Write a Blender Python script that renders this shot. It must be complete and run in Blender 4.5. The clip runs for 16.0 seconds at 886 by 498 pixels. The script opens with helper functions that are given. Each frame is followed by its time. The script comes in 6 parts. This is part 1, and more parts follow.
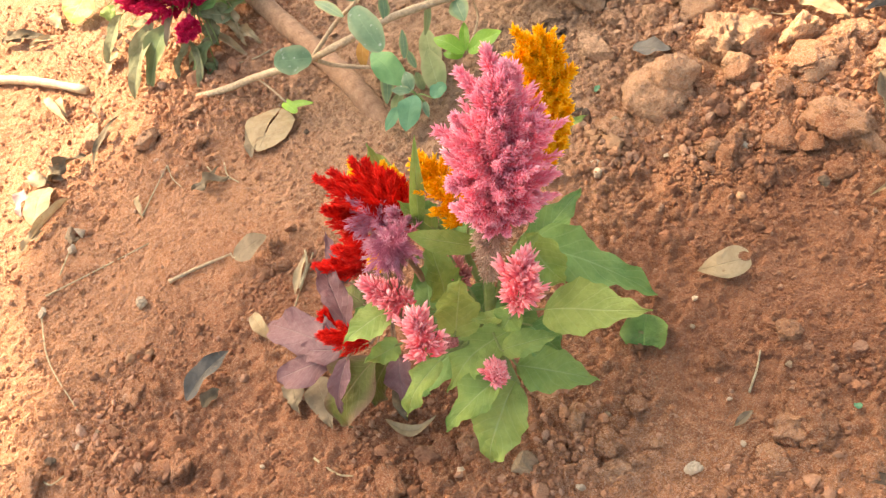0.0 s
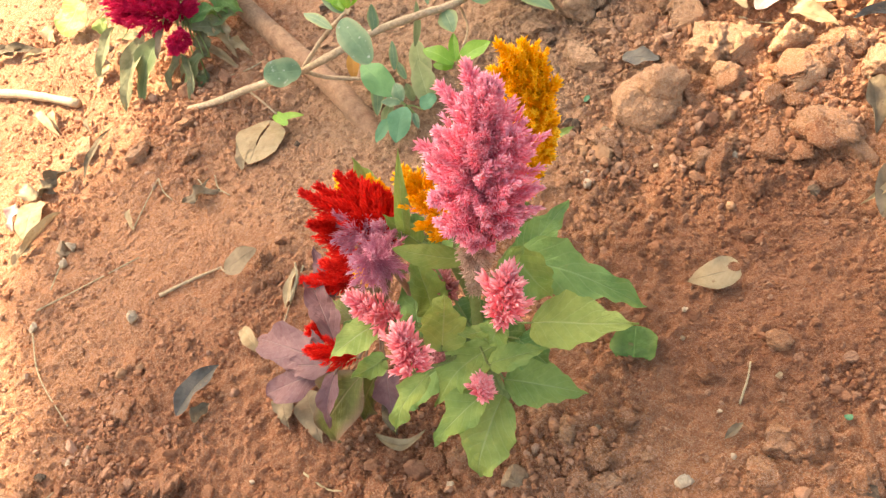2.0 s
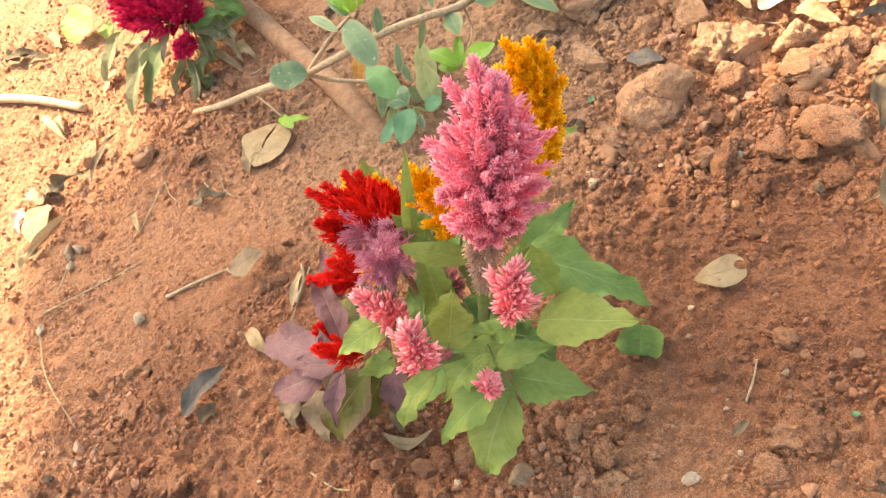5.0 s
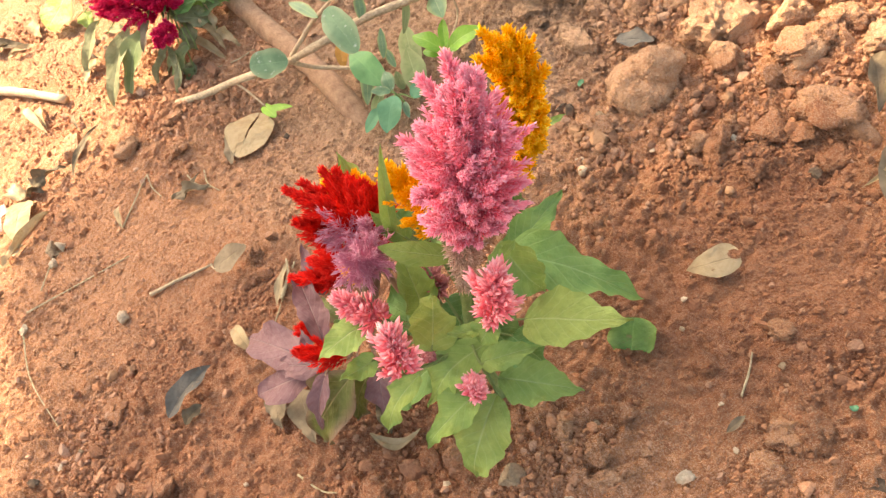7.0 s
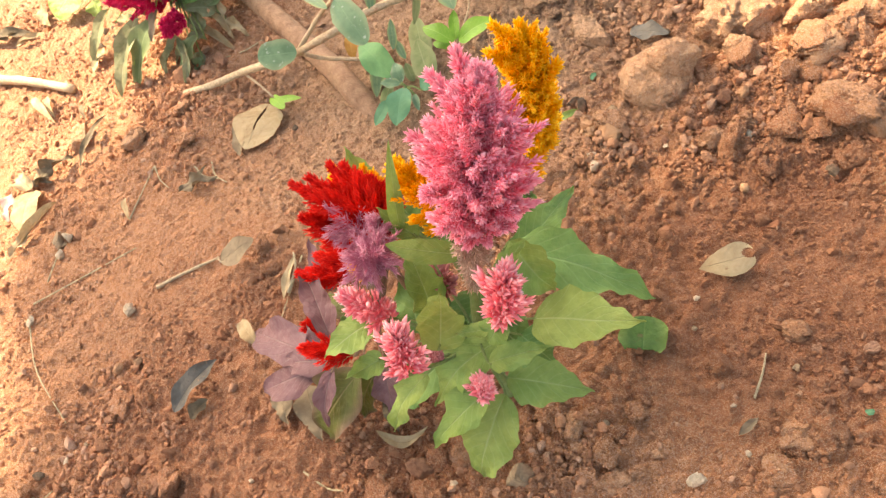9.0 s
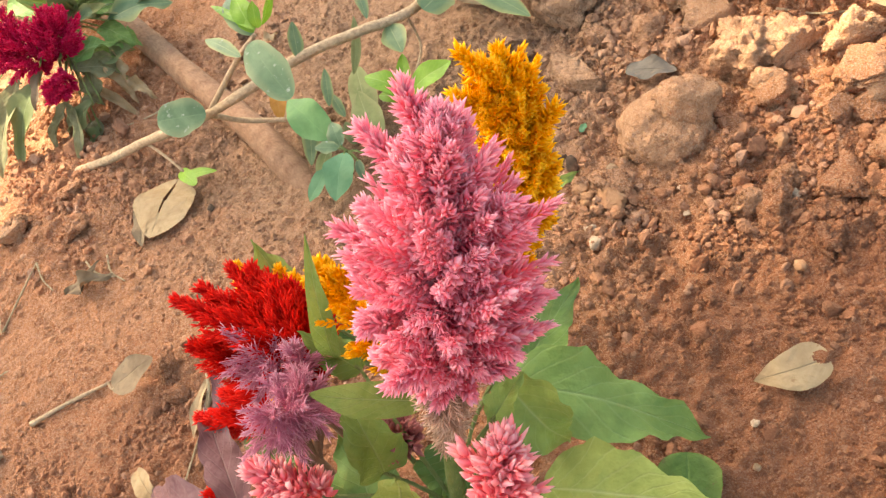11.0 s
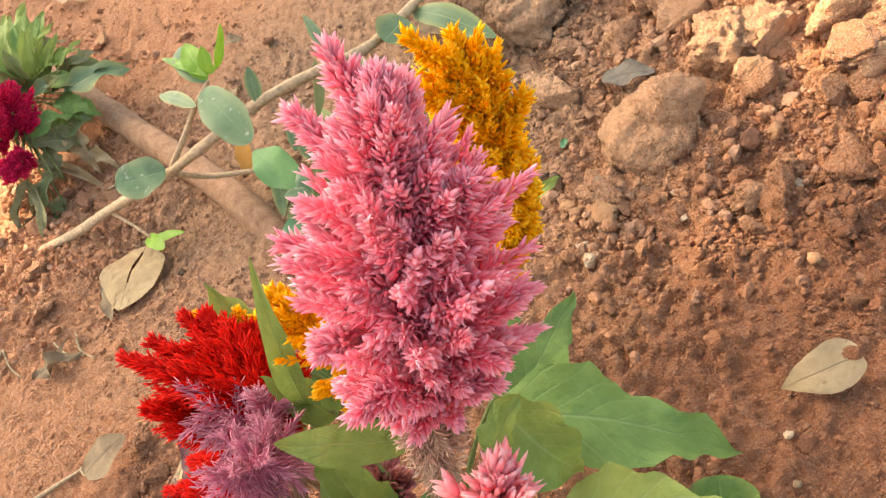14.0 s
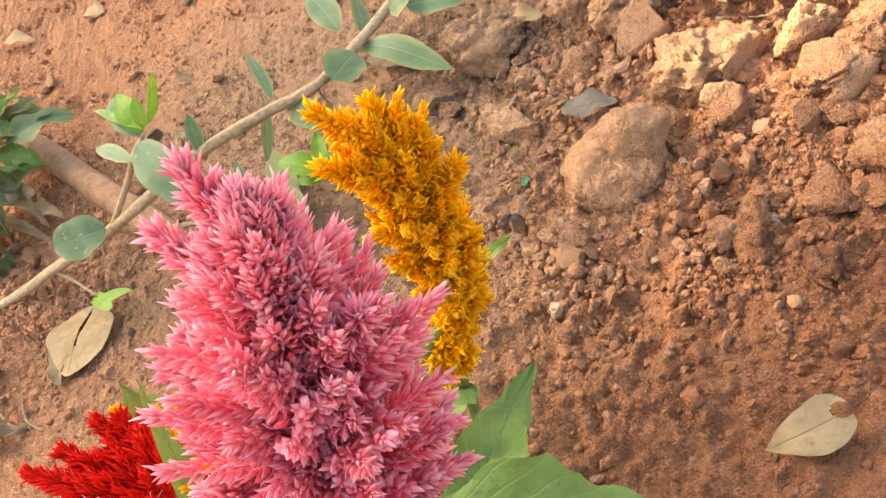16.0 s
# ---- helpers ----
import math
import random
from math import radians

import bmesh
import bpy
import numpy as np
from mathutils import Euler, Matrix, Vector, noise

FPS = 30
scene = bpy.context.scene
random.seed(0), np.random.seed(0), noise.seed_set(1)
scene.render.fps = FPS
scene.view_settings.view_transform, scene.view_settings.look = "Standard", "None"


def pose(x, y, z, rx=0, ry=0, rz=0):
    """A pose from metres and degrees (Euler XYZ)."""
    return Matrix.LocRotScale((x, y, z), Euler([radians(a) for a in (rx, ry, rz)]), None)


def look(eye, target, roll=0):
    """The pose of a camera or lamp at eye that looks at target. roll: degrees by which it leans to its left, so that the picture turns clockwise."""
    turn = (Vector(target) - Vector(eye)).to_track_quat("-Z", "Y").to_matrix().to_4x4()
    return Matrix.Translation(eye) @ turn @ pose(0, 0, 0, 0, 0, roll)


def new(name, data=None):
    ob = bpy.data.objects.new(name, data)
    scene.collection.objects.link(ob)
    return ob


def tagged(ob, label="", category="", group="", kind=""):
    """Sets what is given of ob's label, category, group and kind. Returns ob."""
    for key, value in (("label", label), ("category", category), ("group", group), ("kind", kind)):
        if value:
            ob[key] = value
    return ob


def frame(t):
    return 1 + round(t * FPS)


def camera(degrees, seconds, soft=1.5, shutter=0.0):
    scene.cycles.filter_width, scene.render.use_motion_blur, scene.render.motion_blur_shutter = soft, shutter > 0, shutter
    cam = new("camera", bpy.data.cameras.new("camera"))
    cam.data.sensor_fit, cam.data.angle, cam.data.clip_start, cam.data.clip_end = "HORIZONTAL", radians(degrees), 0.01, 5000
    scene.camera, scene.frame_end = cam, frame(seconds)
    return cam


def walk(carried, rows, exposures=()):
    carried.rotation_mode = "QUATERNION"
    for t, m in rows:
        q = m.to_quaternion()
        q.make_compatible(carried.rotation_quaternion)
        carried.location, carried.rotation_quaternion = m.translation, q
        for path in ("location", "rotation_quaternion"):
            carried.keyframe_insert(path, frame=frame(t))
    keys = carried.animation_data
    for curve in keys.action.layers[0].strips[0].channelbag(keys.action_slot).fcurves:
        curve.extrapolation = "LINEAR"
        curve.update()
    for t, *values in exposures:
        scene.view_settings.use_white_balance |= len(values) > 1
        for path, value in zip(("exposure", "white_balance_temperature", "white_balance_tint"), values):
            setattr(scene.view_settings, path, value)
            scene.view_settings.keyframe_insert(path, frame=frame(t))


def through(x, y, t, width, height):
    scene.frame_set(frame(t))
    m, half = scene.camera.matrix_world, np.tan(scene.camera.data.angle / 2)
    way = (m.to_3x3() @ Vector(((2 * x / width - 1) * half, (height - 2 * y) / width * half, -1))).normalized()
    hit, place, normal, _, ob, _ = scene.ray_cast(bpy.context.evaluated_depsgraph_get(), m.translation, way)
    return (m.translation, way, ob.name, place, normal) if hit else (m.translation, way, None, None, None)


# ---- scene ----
cam = camera(53.3, 16.0, 1.35)
PATH = [
    (0, (0.069, 0.013, 0.643), (-0.461, 1.194, -0.882), -29.1),
    (0.5, (0.066, 0.015, 0.639), (-0.465, 1.197, -0.885), -29.1),
    (1, (0.064, 0.023, 0.636), (-0.465, 1.209, -0.884), -28.8),
    (1.5, (0.073, 0.024, 0.636), (-0.456, 1.214, -0.882), -28.9),
    (2, (0.079, 0.019, 0.64), (-0.451, 1.212, -0.875), -29.4),
    (2.5, (0.08, 0.013, 0.643), (-0.451, 1.211, -0.868), -29.5),
    (3, (0.077, 0.012, 0.641), (-0.454, 1.213, -0.867), -29.4),
    (3.5, (0.077, 0.013, 0.64), (-0.455, 1.216, -0.866), -29.5),
    (4, (0.075, 0.01, 0.64), (-0.458, 1.216, -0.864), -29.5),
    (6.5, (0.084, 0.029, 0.632), (-0.456, 1.23, -0.873), -30.0),
    (7, (0.087, 0.038, 0.627), (-0.464, 1.198, -0.906), -31.9),
    (7.5, (0.084, 0.044, 0.625), (-0.476, 1.202, -0.907), -32.4),
    (8, (0.086, 0.046, 0.623), (-0.488, 1.184, -0.919), -32.7),
    (8.2, (0.088, 0.045, 0.625), (-0.494, 1.186, -0.911), -32.7),
    (10.3, (0.051, 0.106, 0.568), (-0.496, 1.238, -0.988), -32.3),
    (10.5, (0.041, 0.13, 0.55), (-0.494, 1.262, -1.009), -32.4),
    (11, (0.042, 0.184, 0.493), (-0.424, 1.433, -0.998), -30.5),
    (11.5, (0.042, 0.209, 0.45), (-0.42, 1.505, -1.002), -31.5),
    (12, (0.037, 0.207, 0.442), (-0.454, 1.524, -0.982), -33.0),
    (12.5, (0.03, 0.196, 0.441), (-0.481, 1.485, -1.0), -34.3),
    (13, (0.03, 0.185, 0.448), (-0.436, 1.497, -0.987), -33.2),
    (13.5, (0.039, 0.192, 0.451), (-0.378, 1.552, -0.956), -32.7),
    (14, (0.036, 0.197, 0.445), (-0.385, 1.554, -0.963), -34.0),
    (14.5, (0.037, 0.201, 0.44), (-0.389, 1.557, -0.968), -35.0),
    (15, (0.038, 0.206, 0.435), (-0.393, 1.57, -0.963), -35.6),
    (15.5, (0.038, 0.212, 0.428), (-0.386, 1.578, -0.971), -36.0),
    (16, (0.058, 0.24, 0.426), (-0.338, 1.604, -0.981), -36.2),
]
walk(cam, [(t, look(eye, target, roll)) for t, eye, target, roll in PATH], [(0, 2.20, 7900, 3), (8, 2.20, 7900, 3), (11, 2.12, 7900, 3), (16, 2.12, 7900, 3)])


# ---- light ----
SUN_ELEV, SUN_AZ = 50.0, 310.0          # degrees; azimuth clockwise from +y
TO_SUN = Vector((math.sin(radians(SUN_AZ)) * math.cos(radians(SUN_ELEV)),
                 math.cos(radians(SUN_AZ)) * math.cos(radians(SUN_ELEV)), math.sin(radians(SUN_ELEV))))
world = bpy.data.worlds.new("daylight")
scene.world = world
world.use_nodes = True
wt = world.node_tree
wt.nodes.clear()
w_out = wt.nodes.new("ShaderNodeOutputWorld")
w_bg = wt.nodes.new("ShaderNodeBackground")
w_sky = wt.nodes.new("ShaderNodeTexSky")
w_sky.sky_type, w_sky.sun_disc = "NISHITA", False
w_sky.sun_elevation, w_sky.sun_rotation = radians(SUN_ELEV), radians(SUN_AZ)
w_sky.dust_density, w_sky.ozone_density = 4.0, 0.6
w_bg.inputs["Strength"].default_value = 0.15
wt.links.new(w_sky.outputs[0], w_bg.inputs[0])
wt.links.new(w_bg.outputs[0], w_out.inputs[0])
sun = new("sun", bpy.data.lights.new("sun", "SUN"))
sun.data.energy, sun.data.angle, sun.data.color = 4.2, radians(0.6), (1.0, 0.93, 0.82)
sun.matrix_world = look(TO_SUN * 20, (0, 0, 0))


# ---- materials ----
class Net:
    """A small helper that wires a node material."""

    def __init__(self, name):
        self.mat = bpy.data.materials.new(name)
        self.mat.use_nodes = True
        self.t = self.mat.node_tree
        self.t.nodes.clear()
        self.out = self.t.nodes.new("ShaderNodeOutputMaterial")

    def node(self, kind, **inputs):
        n = self.t.nodes.new(kind)
        for key, value in inputs.items():
            self.put(n.inputs[key.replace("_", " ")], value)
        return n

    def put(self, socket, value):
        if hasattr(value, "is_linked"):
            self.t.links.new(value, socket)
        else:
            socket.default_value = value

    def noise(self, scale, detail=4.0, rough=0.55, vec=None, warp=0.0):
        n = self.node("ShaderNodeTexNoise", Scale=scale, Detail=detail, Roughness=rough, Distortion=warp)
        if vec is not None:
            self.put(n.inputs["Vector"], vec)
        return n.outputs["Fac"]

    def ramp(self, fac, *stops):
        n = self.node("ShaderNodeValToRGB", Fac=fac)
        el = n.color_ramp.elements
        while len(el) < len(stops):
            el.new(0.5)
        for e, (p, c) in zip(el, stops):
            e.position, e.color = p, (*c, 1.0)
        return n.outputs["Color"]

    def mix(self, fac, a, b, how="MIX"):
        n = self.t.nodes.new("ShaderNodeMix")
        n.data_type, n.blend_type = "RGBA", how
        self.put(n.inputs[0], fac)
        for socket, value in ((n.inputs[6], a), (n.inputs[7], b)):
            self.put(socket, (*value, 1.0) if isinstance(value, tuple) and len(value) == 3 else value)
        return n.outputs[2]

    def math(self, how, a, b=0.5):
        n = self.t.nodes.new("ShaderNodeMath")
        n.operation = how
        self.put(n.inputs[0], a)
        self.put(n.inputs[1], b)
        return n.outputs[0]

    def span(self, value, lo, hi, to_lo=0.0, to_hi=1.0):
        n = self.node("ShaderNodeMapRange")
        for i, v in enumerate((value, lo, hi, to_lo, to_hi)):
            self.put(n.inputs[i], v)
        return n.outputs[0]

    def bump(self, height, depth, strength=1.0, normal=None):
        n = self.node("ShaderNodeBump", Strength=strength, Distance=depth, Height=height)
        if normal is not None:
            self.put(n.inputs["Normal"], normal)
        return n.outputs[0]

    def finish(self, color, rough=0.8, normal=None, through=0.0, through_color=None, spec=0.5, sheen=0.0):
        p = self.node("ShaderNodeBsdfPrincipled", Base_Color=color, Roughness=rough)
        p.inputs["Specular IOR Level"].default_value = spec
        if sheen:
            p.inputs["Sheen Weight"].default_value = sheen
        if normal is not None:
            self.put(p.inputs["Normal"], normal)
        shader = p.outputs[0]
        if through:
            tr = self.node("ShaderNodeBsdfTranslucent", Color=through_color if through_color is not None else color)
            mx = self.node("ShaderNodeMixShader", Fac=through)
            self.t.links.new(shader, mx.inputs[1])
            self.t.links.new(tr.outputs[0], mx.inputs[2])
            shader = mx.outputs[0]
        self.t.links.new(shader, self.out.inputs[0])
        return self.mat


def soil_material(name, loose, pale=0.0):
    n = Net(name)
    geo = n.node("ShaderNodeNewGeometry")
    vec = geo.outputs["Position"]
    broad = n.noise(5.0, 3, 0.5, vec, 0.4)
    mid = n.noise(38.0, 5, 0.6, vec)
    fine = n.noise(420.0, 4, 0.7, vec)
    patch = n.noise(24.0, 3, 0.6, vec)

    def grains(scale, squash):
        bent = n.node("ShaderNodeVectorMath", Vector=vec)
        bent.operation = "MULTIPLY"
        bent.inputs[1].default_value = squash
        v = n.node("ShaderNodeTexVoronoi", Vector=bent.outputs[0], Scale=scale, Detail=1.0, Roughness=0.5, Randomness=1.0)
        return v.outputs["Distance"], n.node("ShaderNodeSeparateXYZ", Vector=v.outputs["Color"]).outputs[0]

    crumb, crumb_id = grains(230.0, (1.0, 0.86, 1.1))
    grain, grain_id = grains(640.0, (0.9, 1.1, 1.0))
    sand, sand_id = grains(1500.0, (1.0, 1.0, 1.0))
    col = n.ramp(broad, (0.30, (0.335, 0.128, 0.051)), (0.52, (0.388, 0.157, 0.064)), (0.75, (0.432, 0.185, 0.081)))
    col = n.mix(n.span(mid, 0.35, 0.7), col, n.mix(0.5, col, (0.208, 0.0658, 0.0244)))
    if pale:
        col = n.mix(pale, col, n.ramp(mid, (0.35, (0.455, 0.225, 0.108)), (0.65, (0.56, 0.315, 0.170))))
    loose_here = n.span(patch, 0.40, 0.58, 0.10, 1.0)
    col = n.mix(n.math("MULTIPLY", loose_here, 0.42), col, n.ramp(crumb_id, (0.0, (0.16, 0.049, 0.0205)), (0.35, (0.32, 0.118, 0.0488)), (0.8, (0.392, 0.158, 0.0713)), (1.0, (0.456, 0.224, 0.119))))
    col = n.mix(0.10 if pale else 0.22, col, n.ramp(grain_id, (0.0, (0.136, 0.042, 0.0185)), (0.4, (0.336, 0.12, 0.0495)), (1.0, (0.464, 0.217, 0.112))))
    col = n.mix(n.span(fine, 0.46, 0.36, 0.0, 0.4), col, (0.136, 0.042, 0.0185))
    col = n.mix(n.span(sand_id, 0.94, 0.97, 0.0, 0.6), col, (0.528, 0.329, 0.218))
    col = n.mix(n.span(sand_id, 0.10, 0.05, 0.0, 0.6), col, (0.104, 0.035, 0.0185))
    if loose:
        tone = n.ramp(geo.outputs["Random Per Island"], (0.0, (0.35, 0.140, 0.065)), (0.5, (0.47, 0.214, 0.108)),
                      (0.85, (0.52, 0.258, 0.143)), (1.0, (0.57, 0.335, 0.215)))
        col = n.mix(0.75, col, tone)
    # a soft-edged patch of darker brown ground right of the pink flowers
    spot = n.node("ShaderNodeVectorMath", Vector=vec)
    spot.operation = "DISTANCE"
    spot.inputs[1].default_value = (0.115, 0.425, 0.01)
    brown_patch = n.math("MULTIPLY", n.span(n.math("ADD", spot.outputs["Value"], n.math("MULTIPLY", broad, 0.12)), 0.15, 0.26, 1.0, 0.0), 0.9)
    col = n.mix(brown_patch, col, n.mix(0.62, col, (0.12, 0.0371, 0.0165)))
    # the plants' soft shade on the ground left of them, painted into the soil colour
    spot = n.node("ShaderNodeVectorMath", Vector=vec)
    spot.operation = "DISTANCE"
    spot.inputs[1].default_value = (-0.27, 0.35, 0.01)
    plant_shade = n.span(n.math("ADD", spot.outputs["Value"], n.math("MULTIPLY", mid, 0.16)), 0.22, 0.38, 0.80, 0.0)
    col = n.mix(plant_shade, col, n.mix(0.5, col, (0.16, 0.050, 0.024)))
    # dull brown humus under the woody shoot
    spot = n.node("ShaderNodeVectorMath", Vector=vec)
    spot.operation = "DISTANCE"
    spot.inputs[1].default_value = (-0.13, 0.80, 0.01)
    humus = n.span(n.math("ADD", spot.outputs["Value"], n.math("MULTIPLY", mid, 0.20)), 0.24, 0.44, 0.70, 0.0)
    col = n.mix(humus, col, n.ramp(crumb_id, (0.0, (0.13, 0.075, 0.042)), (1.0, (0.33, 0.205, 0.125))))
    nrm = n.bump(n.noise(150.0, 7, 0.68, vec), 0.0015 if loose else 0.0034, 1.0)
    if not loose:
        nrm = n.bump(n.math("MULTIPLY", n.math("SUBTRACT", 1.0, crumb), loose_here), 0.0026, 0.9, nrm)
    nrm = n.bump(n.math("SUBTRACT", 1.0, grain), 0.0005 if pale else 0.0009, 1.0, nrm)
    nrm = n.bump(n.math("SUBTRACT", 1.0, sand), 0.0003, 0.7, nrm)
    return n.finish(col, 0.93, nrm, spec=0.25)


def stone_material(name, dark, light, scale=150.0):
    n = Net(name)
    vec = n.node("ShaderNodeTexCoord").outputs["Object"]
    who = n.node("ShaderNodeObjectInfo").outputs["Random"]
    a = n.noise(scale, 5, 0.65, vec, 0.6)
    col = n.ramp(a, (0.3, dark), (0.7, light))
    col = n.mix(n.span(n.noise(scale * 0.3, 3, 0.5, vec), 0.45, 0.65, 0.0, 0.45), col, (0.34, 0.135, 0.06))
    col = n.mix(n.math("MULTIPLY", who, 0.3), col, dark)
    return n.finish(col, 0.85, n.bump(n.noise(scale * 3, 5, 0.7, vec), 0.0024), spec=0.3)


def leaf_material(name, deep, pale, vein, rough=0.5, glow=0.28, spot=None, rim=None, veins=8.0, spots=0.62, ribs=0.36, spec=0.22, relief=0.0032):
    """A leaf blade: UV.x runs across (0 to 1), UV.y from stalk to tip."""
    n = Net(name)
    uv = n.node("ShaderNodeSeparateXYZ", Vector=n.node("ShaderNodeTexCoord").outputs["UV"])
    vec = n.node("ShaderNodeNewGeometry").outputs["Position"]
    who = n.node("ShaderNodeObjectInfo").outputs["Random"]
    across = n.math("ABSOLUTE", n.math("SUBTRACT", uv.outputs[0], 0.5))
    lane = n.math("FRACT", n.math("MULTIPLY", n.math("SUBTRACT", uv.outputs[1], n.math("MULTIPLY", across, 0.55)), veins), 0.0)
    side = n.span(n.math("ABSOLUTE", n.math("SUBTRACT", lane, 0.5)), 0.0, 0.09, 1.0, 0.0)
    mid = n.span(across, 0.0, 0.028, 1.0, 0.0)
    net = n.math("MAXIMUM", n.math("MULTIPLY", side, ribs), mid)
    blotch = n.noise(48.0, 5, 0.68, vec, 0.6)
    col = n.ramp(blotch, (0.36, deep), (0.64, pale))
    col = n.mix(n.span(n.noise(14.0, 2, 0.5, vec), 0.42, 0.62, 0.0, 0.45), col, n.mix(0.5, col, deep))
    col = n.mix(n.math("MULTIPLY", who, 0.55), col, n.mix(0.5, col, pale))
    if rim:
        col = n.mix(n.span(across, 0.25, 0.5, 0.0, 0.75), col, rim)
    col = n.mix(n.math("MULTIPLY", net, 0.62), col, vein)
    if spot:
        col = n.mix(n.span(n.noise(170.0, 3, 0.6, vec), spots, spots + 0.1, 0.0, 0.7), col, spot)
    nrm = n.bump(n.math("SUBTRACT", n.noise(120.0, 3, 0.5, vec), n.math("MULTIPLY", net, 0.22)), relief, 0.8)
    nrm = n.bump(n.noise(900.0, 2, 0.5, vec), 0.00025, 0.6, nrm)
    return n.finish(col, n.span(blotch, 0.3, 0.7, rough - 0.06, rough + 0.14), nrm, glow, n.mix(0.4, col, pale), spec)


def plume_material(name, deep, body, tip, gloss=0.38, glow=0.30, tip_from=0.55):
    """Flower tepals: UV.y runs from the foot of each tepal to its point, UV.x along the side spike that bears it."""
    n = Net(name)
    geo = n.node("ShaderNodeNewGeometry")
    uv = n.node("ShaderNodeSeparateXYZ", Vector=n.node("ShaderNodeTexCoord").outputs["UV"])
    rnd = geo.outputs["Random Per Island"]
    col = n.mix(n.span(uv.outputs[1], 0.0, 0.45), deep, body)
    col = n.mix(n.span(uv.outputs[0], 0.25, 0.75, 0.7, 0.0), col, deep)
    col = n.mix(n.math("MULTIPLY", n.span(uv.outputs[1], tip_from, 1.0), n.span(rnd, 0.1, 0.9, 0.15, 0.95)), col, tip)
    col = n.mix(n.span(uv.outputs[0], 0.80, 1.0, 0.0, 0.30), col, tip)
    col = n.mix(n.span(n.math("FRACT", n.math("MULTIPLY", rnd, 37.0), 0.0), 0.6, 1.0, 0.0, 0.35), col, deep)
    col = n.mix(n.span(n.noise(60.0, 2, 0.5, geo.outputs["Position"]), 0.4, 0.7, 0.0, 0.35), col, body)
    return n.finish(col, gloss, None, glow, n.mix(0.3, col, body), 0.12)


def bark_material(name, deep, pale, scale=120.0, stretch=0.25, rough=0.8):
    n = Net(name)
    co = n.node("ShaderNodeTexCoord").outputs["UV"]
    mp = n.node("ShaderNodeMapping", Vector=co, Scale=(3.0, 1.0, 1.0))
    pos = n.node("ShaderNodeNewGeometry").outputs["Position"]
    a = n.noise(scale, 5, 0.65, pos, 0.3)
    rings = n.noise(14.0, 4, 0.6, mp.outputs[0])
    col = n.ramp(n.math("ADD", n.math("MULTIPLY", a, 0.6), n.math("MULTIPLY", rings, 0.4)), (0.35, deep), (0.66, pale))
    return n.finish(col, rough, n.bump(n.math("ADD", a, rings), 0.0015, 0.8), spec=0.3)


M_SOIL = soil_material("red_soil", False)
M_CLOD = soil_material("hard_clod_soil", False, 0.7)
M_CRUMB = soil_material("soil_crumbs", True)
M_STONE_PALE = stone_material("pale_stone", (0.383, 0.264, 0.166), (0.693, 0.52, 0.352))
M_STONE_GREY = stone_material("grey_stone", (0.182, 0.109, 0.0627), (0.401, 0.272, 0.16))
M_STONE_DARK = stone_material("dark_stone", (0.0775, 0.0466, 0.0282), (0.173, 0.111, 0.0672))
M_STONE_RED = stone_material("reddish_stone", (0.168, 0.068, 0.036), (0.352, 0.164, 0.088))
M_STONE_TAN = stone_material("tan_clod", (0.32, 0.152, 0.0704), (0.464, 0.264, 0.144), 90.0)
M_LEAF = leaf_material("celosia_leaf", (0.145, 0.218, 0.045), (0.25, 0.325, 0.085), (0.336, 0.4, 0.176), glow=0.24)
M_LEAF_YEL = leaf_material("yellowish_leaf", (0.175, 0.24, 0.05), (0.3, 0.355, 0.095), (0.4, 0.44, 0.2), glow=0.24, spot=(0.24, 0.128, 0.032), spots=0.74)
M_LEAF_DEEP = leaf_material("deep_green_leaf", (0.105, 0.195, 0.048), (0.195, 0.3, 0.085), (0.290, 0.400, 0.170), glow=0.24, ribs=0.45)
M_LEAF_BLUE = leaf_material("blue_green_leaf", (0.078, 0.135, 0.068), (0.145, 0.225, 0.118), (0.155, 0.235, 0.125), 0.45, 0.2, veins=5.0, ribs=0.06, relief=0.0008, rim=(0.24, 0.27, 0.14), spot=(0.42, 0.44, 0.38), spots=0.62)
M_LEAF_SAGE = leaf_material("sage_leaf", (0.08, 0.136, 0.068), (0.152, 0.216, 0.108), (0.272, 0.32, 0.16), 0.4, 0.2, rim=(0.288, 0.288, 0.104), veins=6.0,
                            spot=(0.44, 0.448, 0.384), spots=0.70, ribs=0.08, relief=0.0008)
M_LEAF_TEAL = leaf_material("teal_leaf", (0.075, 0.180, 0.085), (0.130, 0.265, 0.140), (0.140, 0.280, 0.150), 0.55, 0.25, veins=5.0, ribs=0.06, relief=0.0008)
M_LEAF_FRESH = leaf_material("fresh_leaf", (0.112, 0.24, 0.02), (0.208, 0.36, 0.04), (0.336, 0.44, 0.12), 0.3, 0.3, relief=0.0008)
M_LEAF_GROUND = leaf_material("ground_leaf", (0.034, 0.066, 0.015), (0.066, 0.118, 0.026), (0.10, 0.16, 0.045), 0.5, 0.06, rim=(0.13, 0.17, 0.04), ribs=0.10, spot=(0.10, 0.06, 0.03), spots=0.60, spec=0.12)
M_LEAF_FRESH_DARK = leaf_material("soft_green_leaf", (0.085, 0.195, 0.070), (0.145, 0.290, 0.105), (0.155, 0.300, 0.110), 0.5, 0.25, veins=5.0, ribs=0.08, relief=0.0008)
M_LEAF_OLIVE = leaf_material("dull_olive_leaf", (0.120, 0.145, 0.056), (0.200, 0.225, 0.095), (0.27, 0.28, 0.15), 0.55, 0.2, rim=(0.24, 0.24, 0.11), spot=(0.32, 0.28, 0.21), spots=0.66, ribs=0.10, relief=0.0008, spec=0.12)
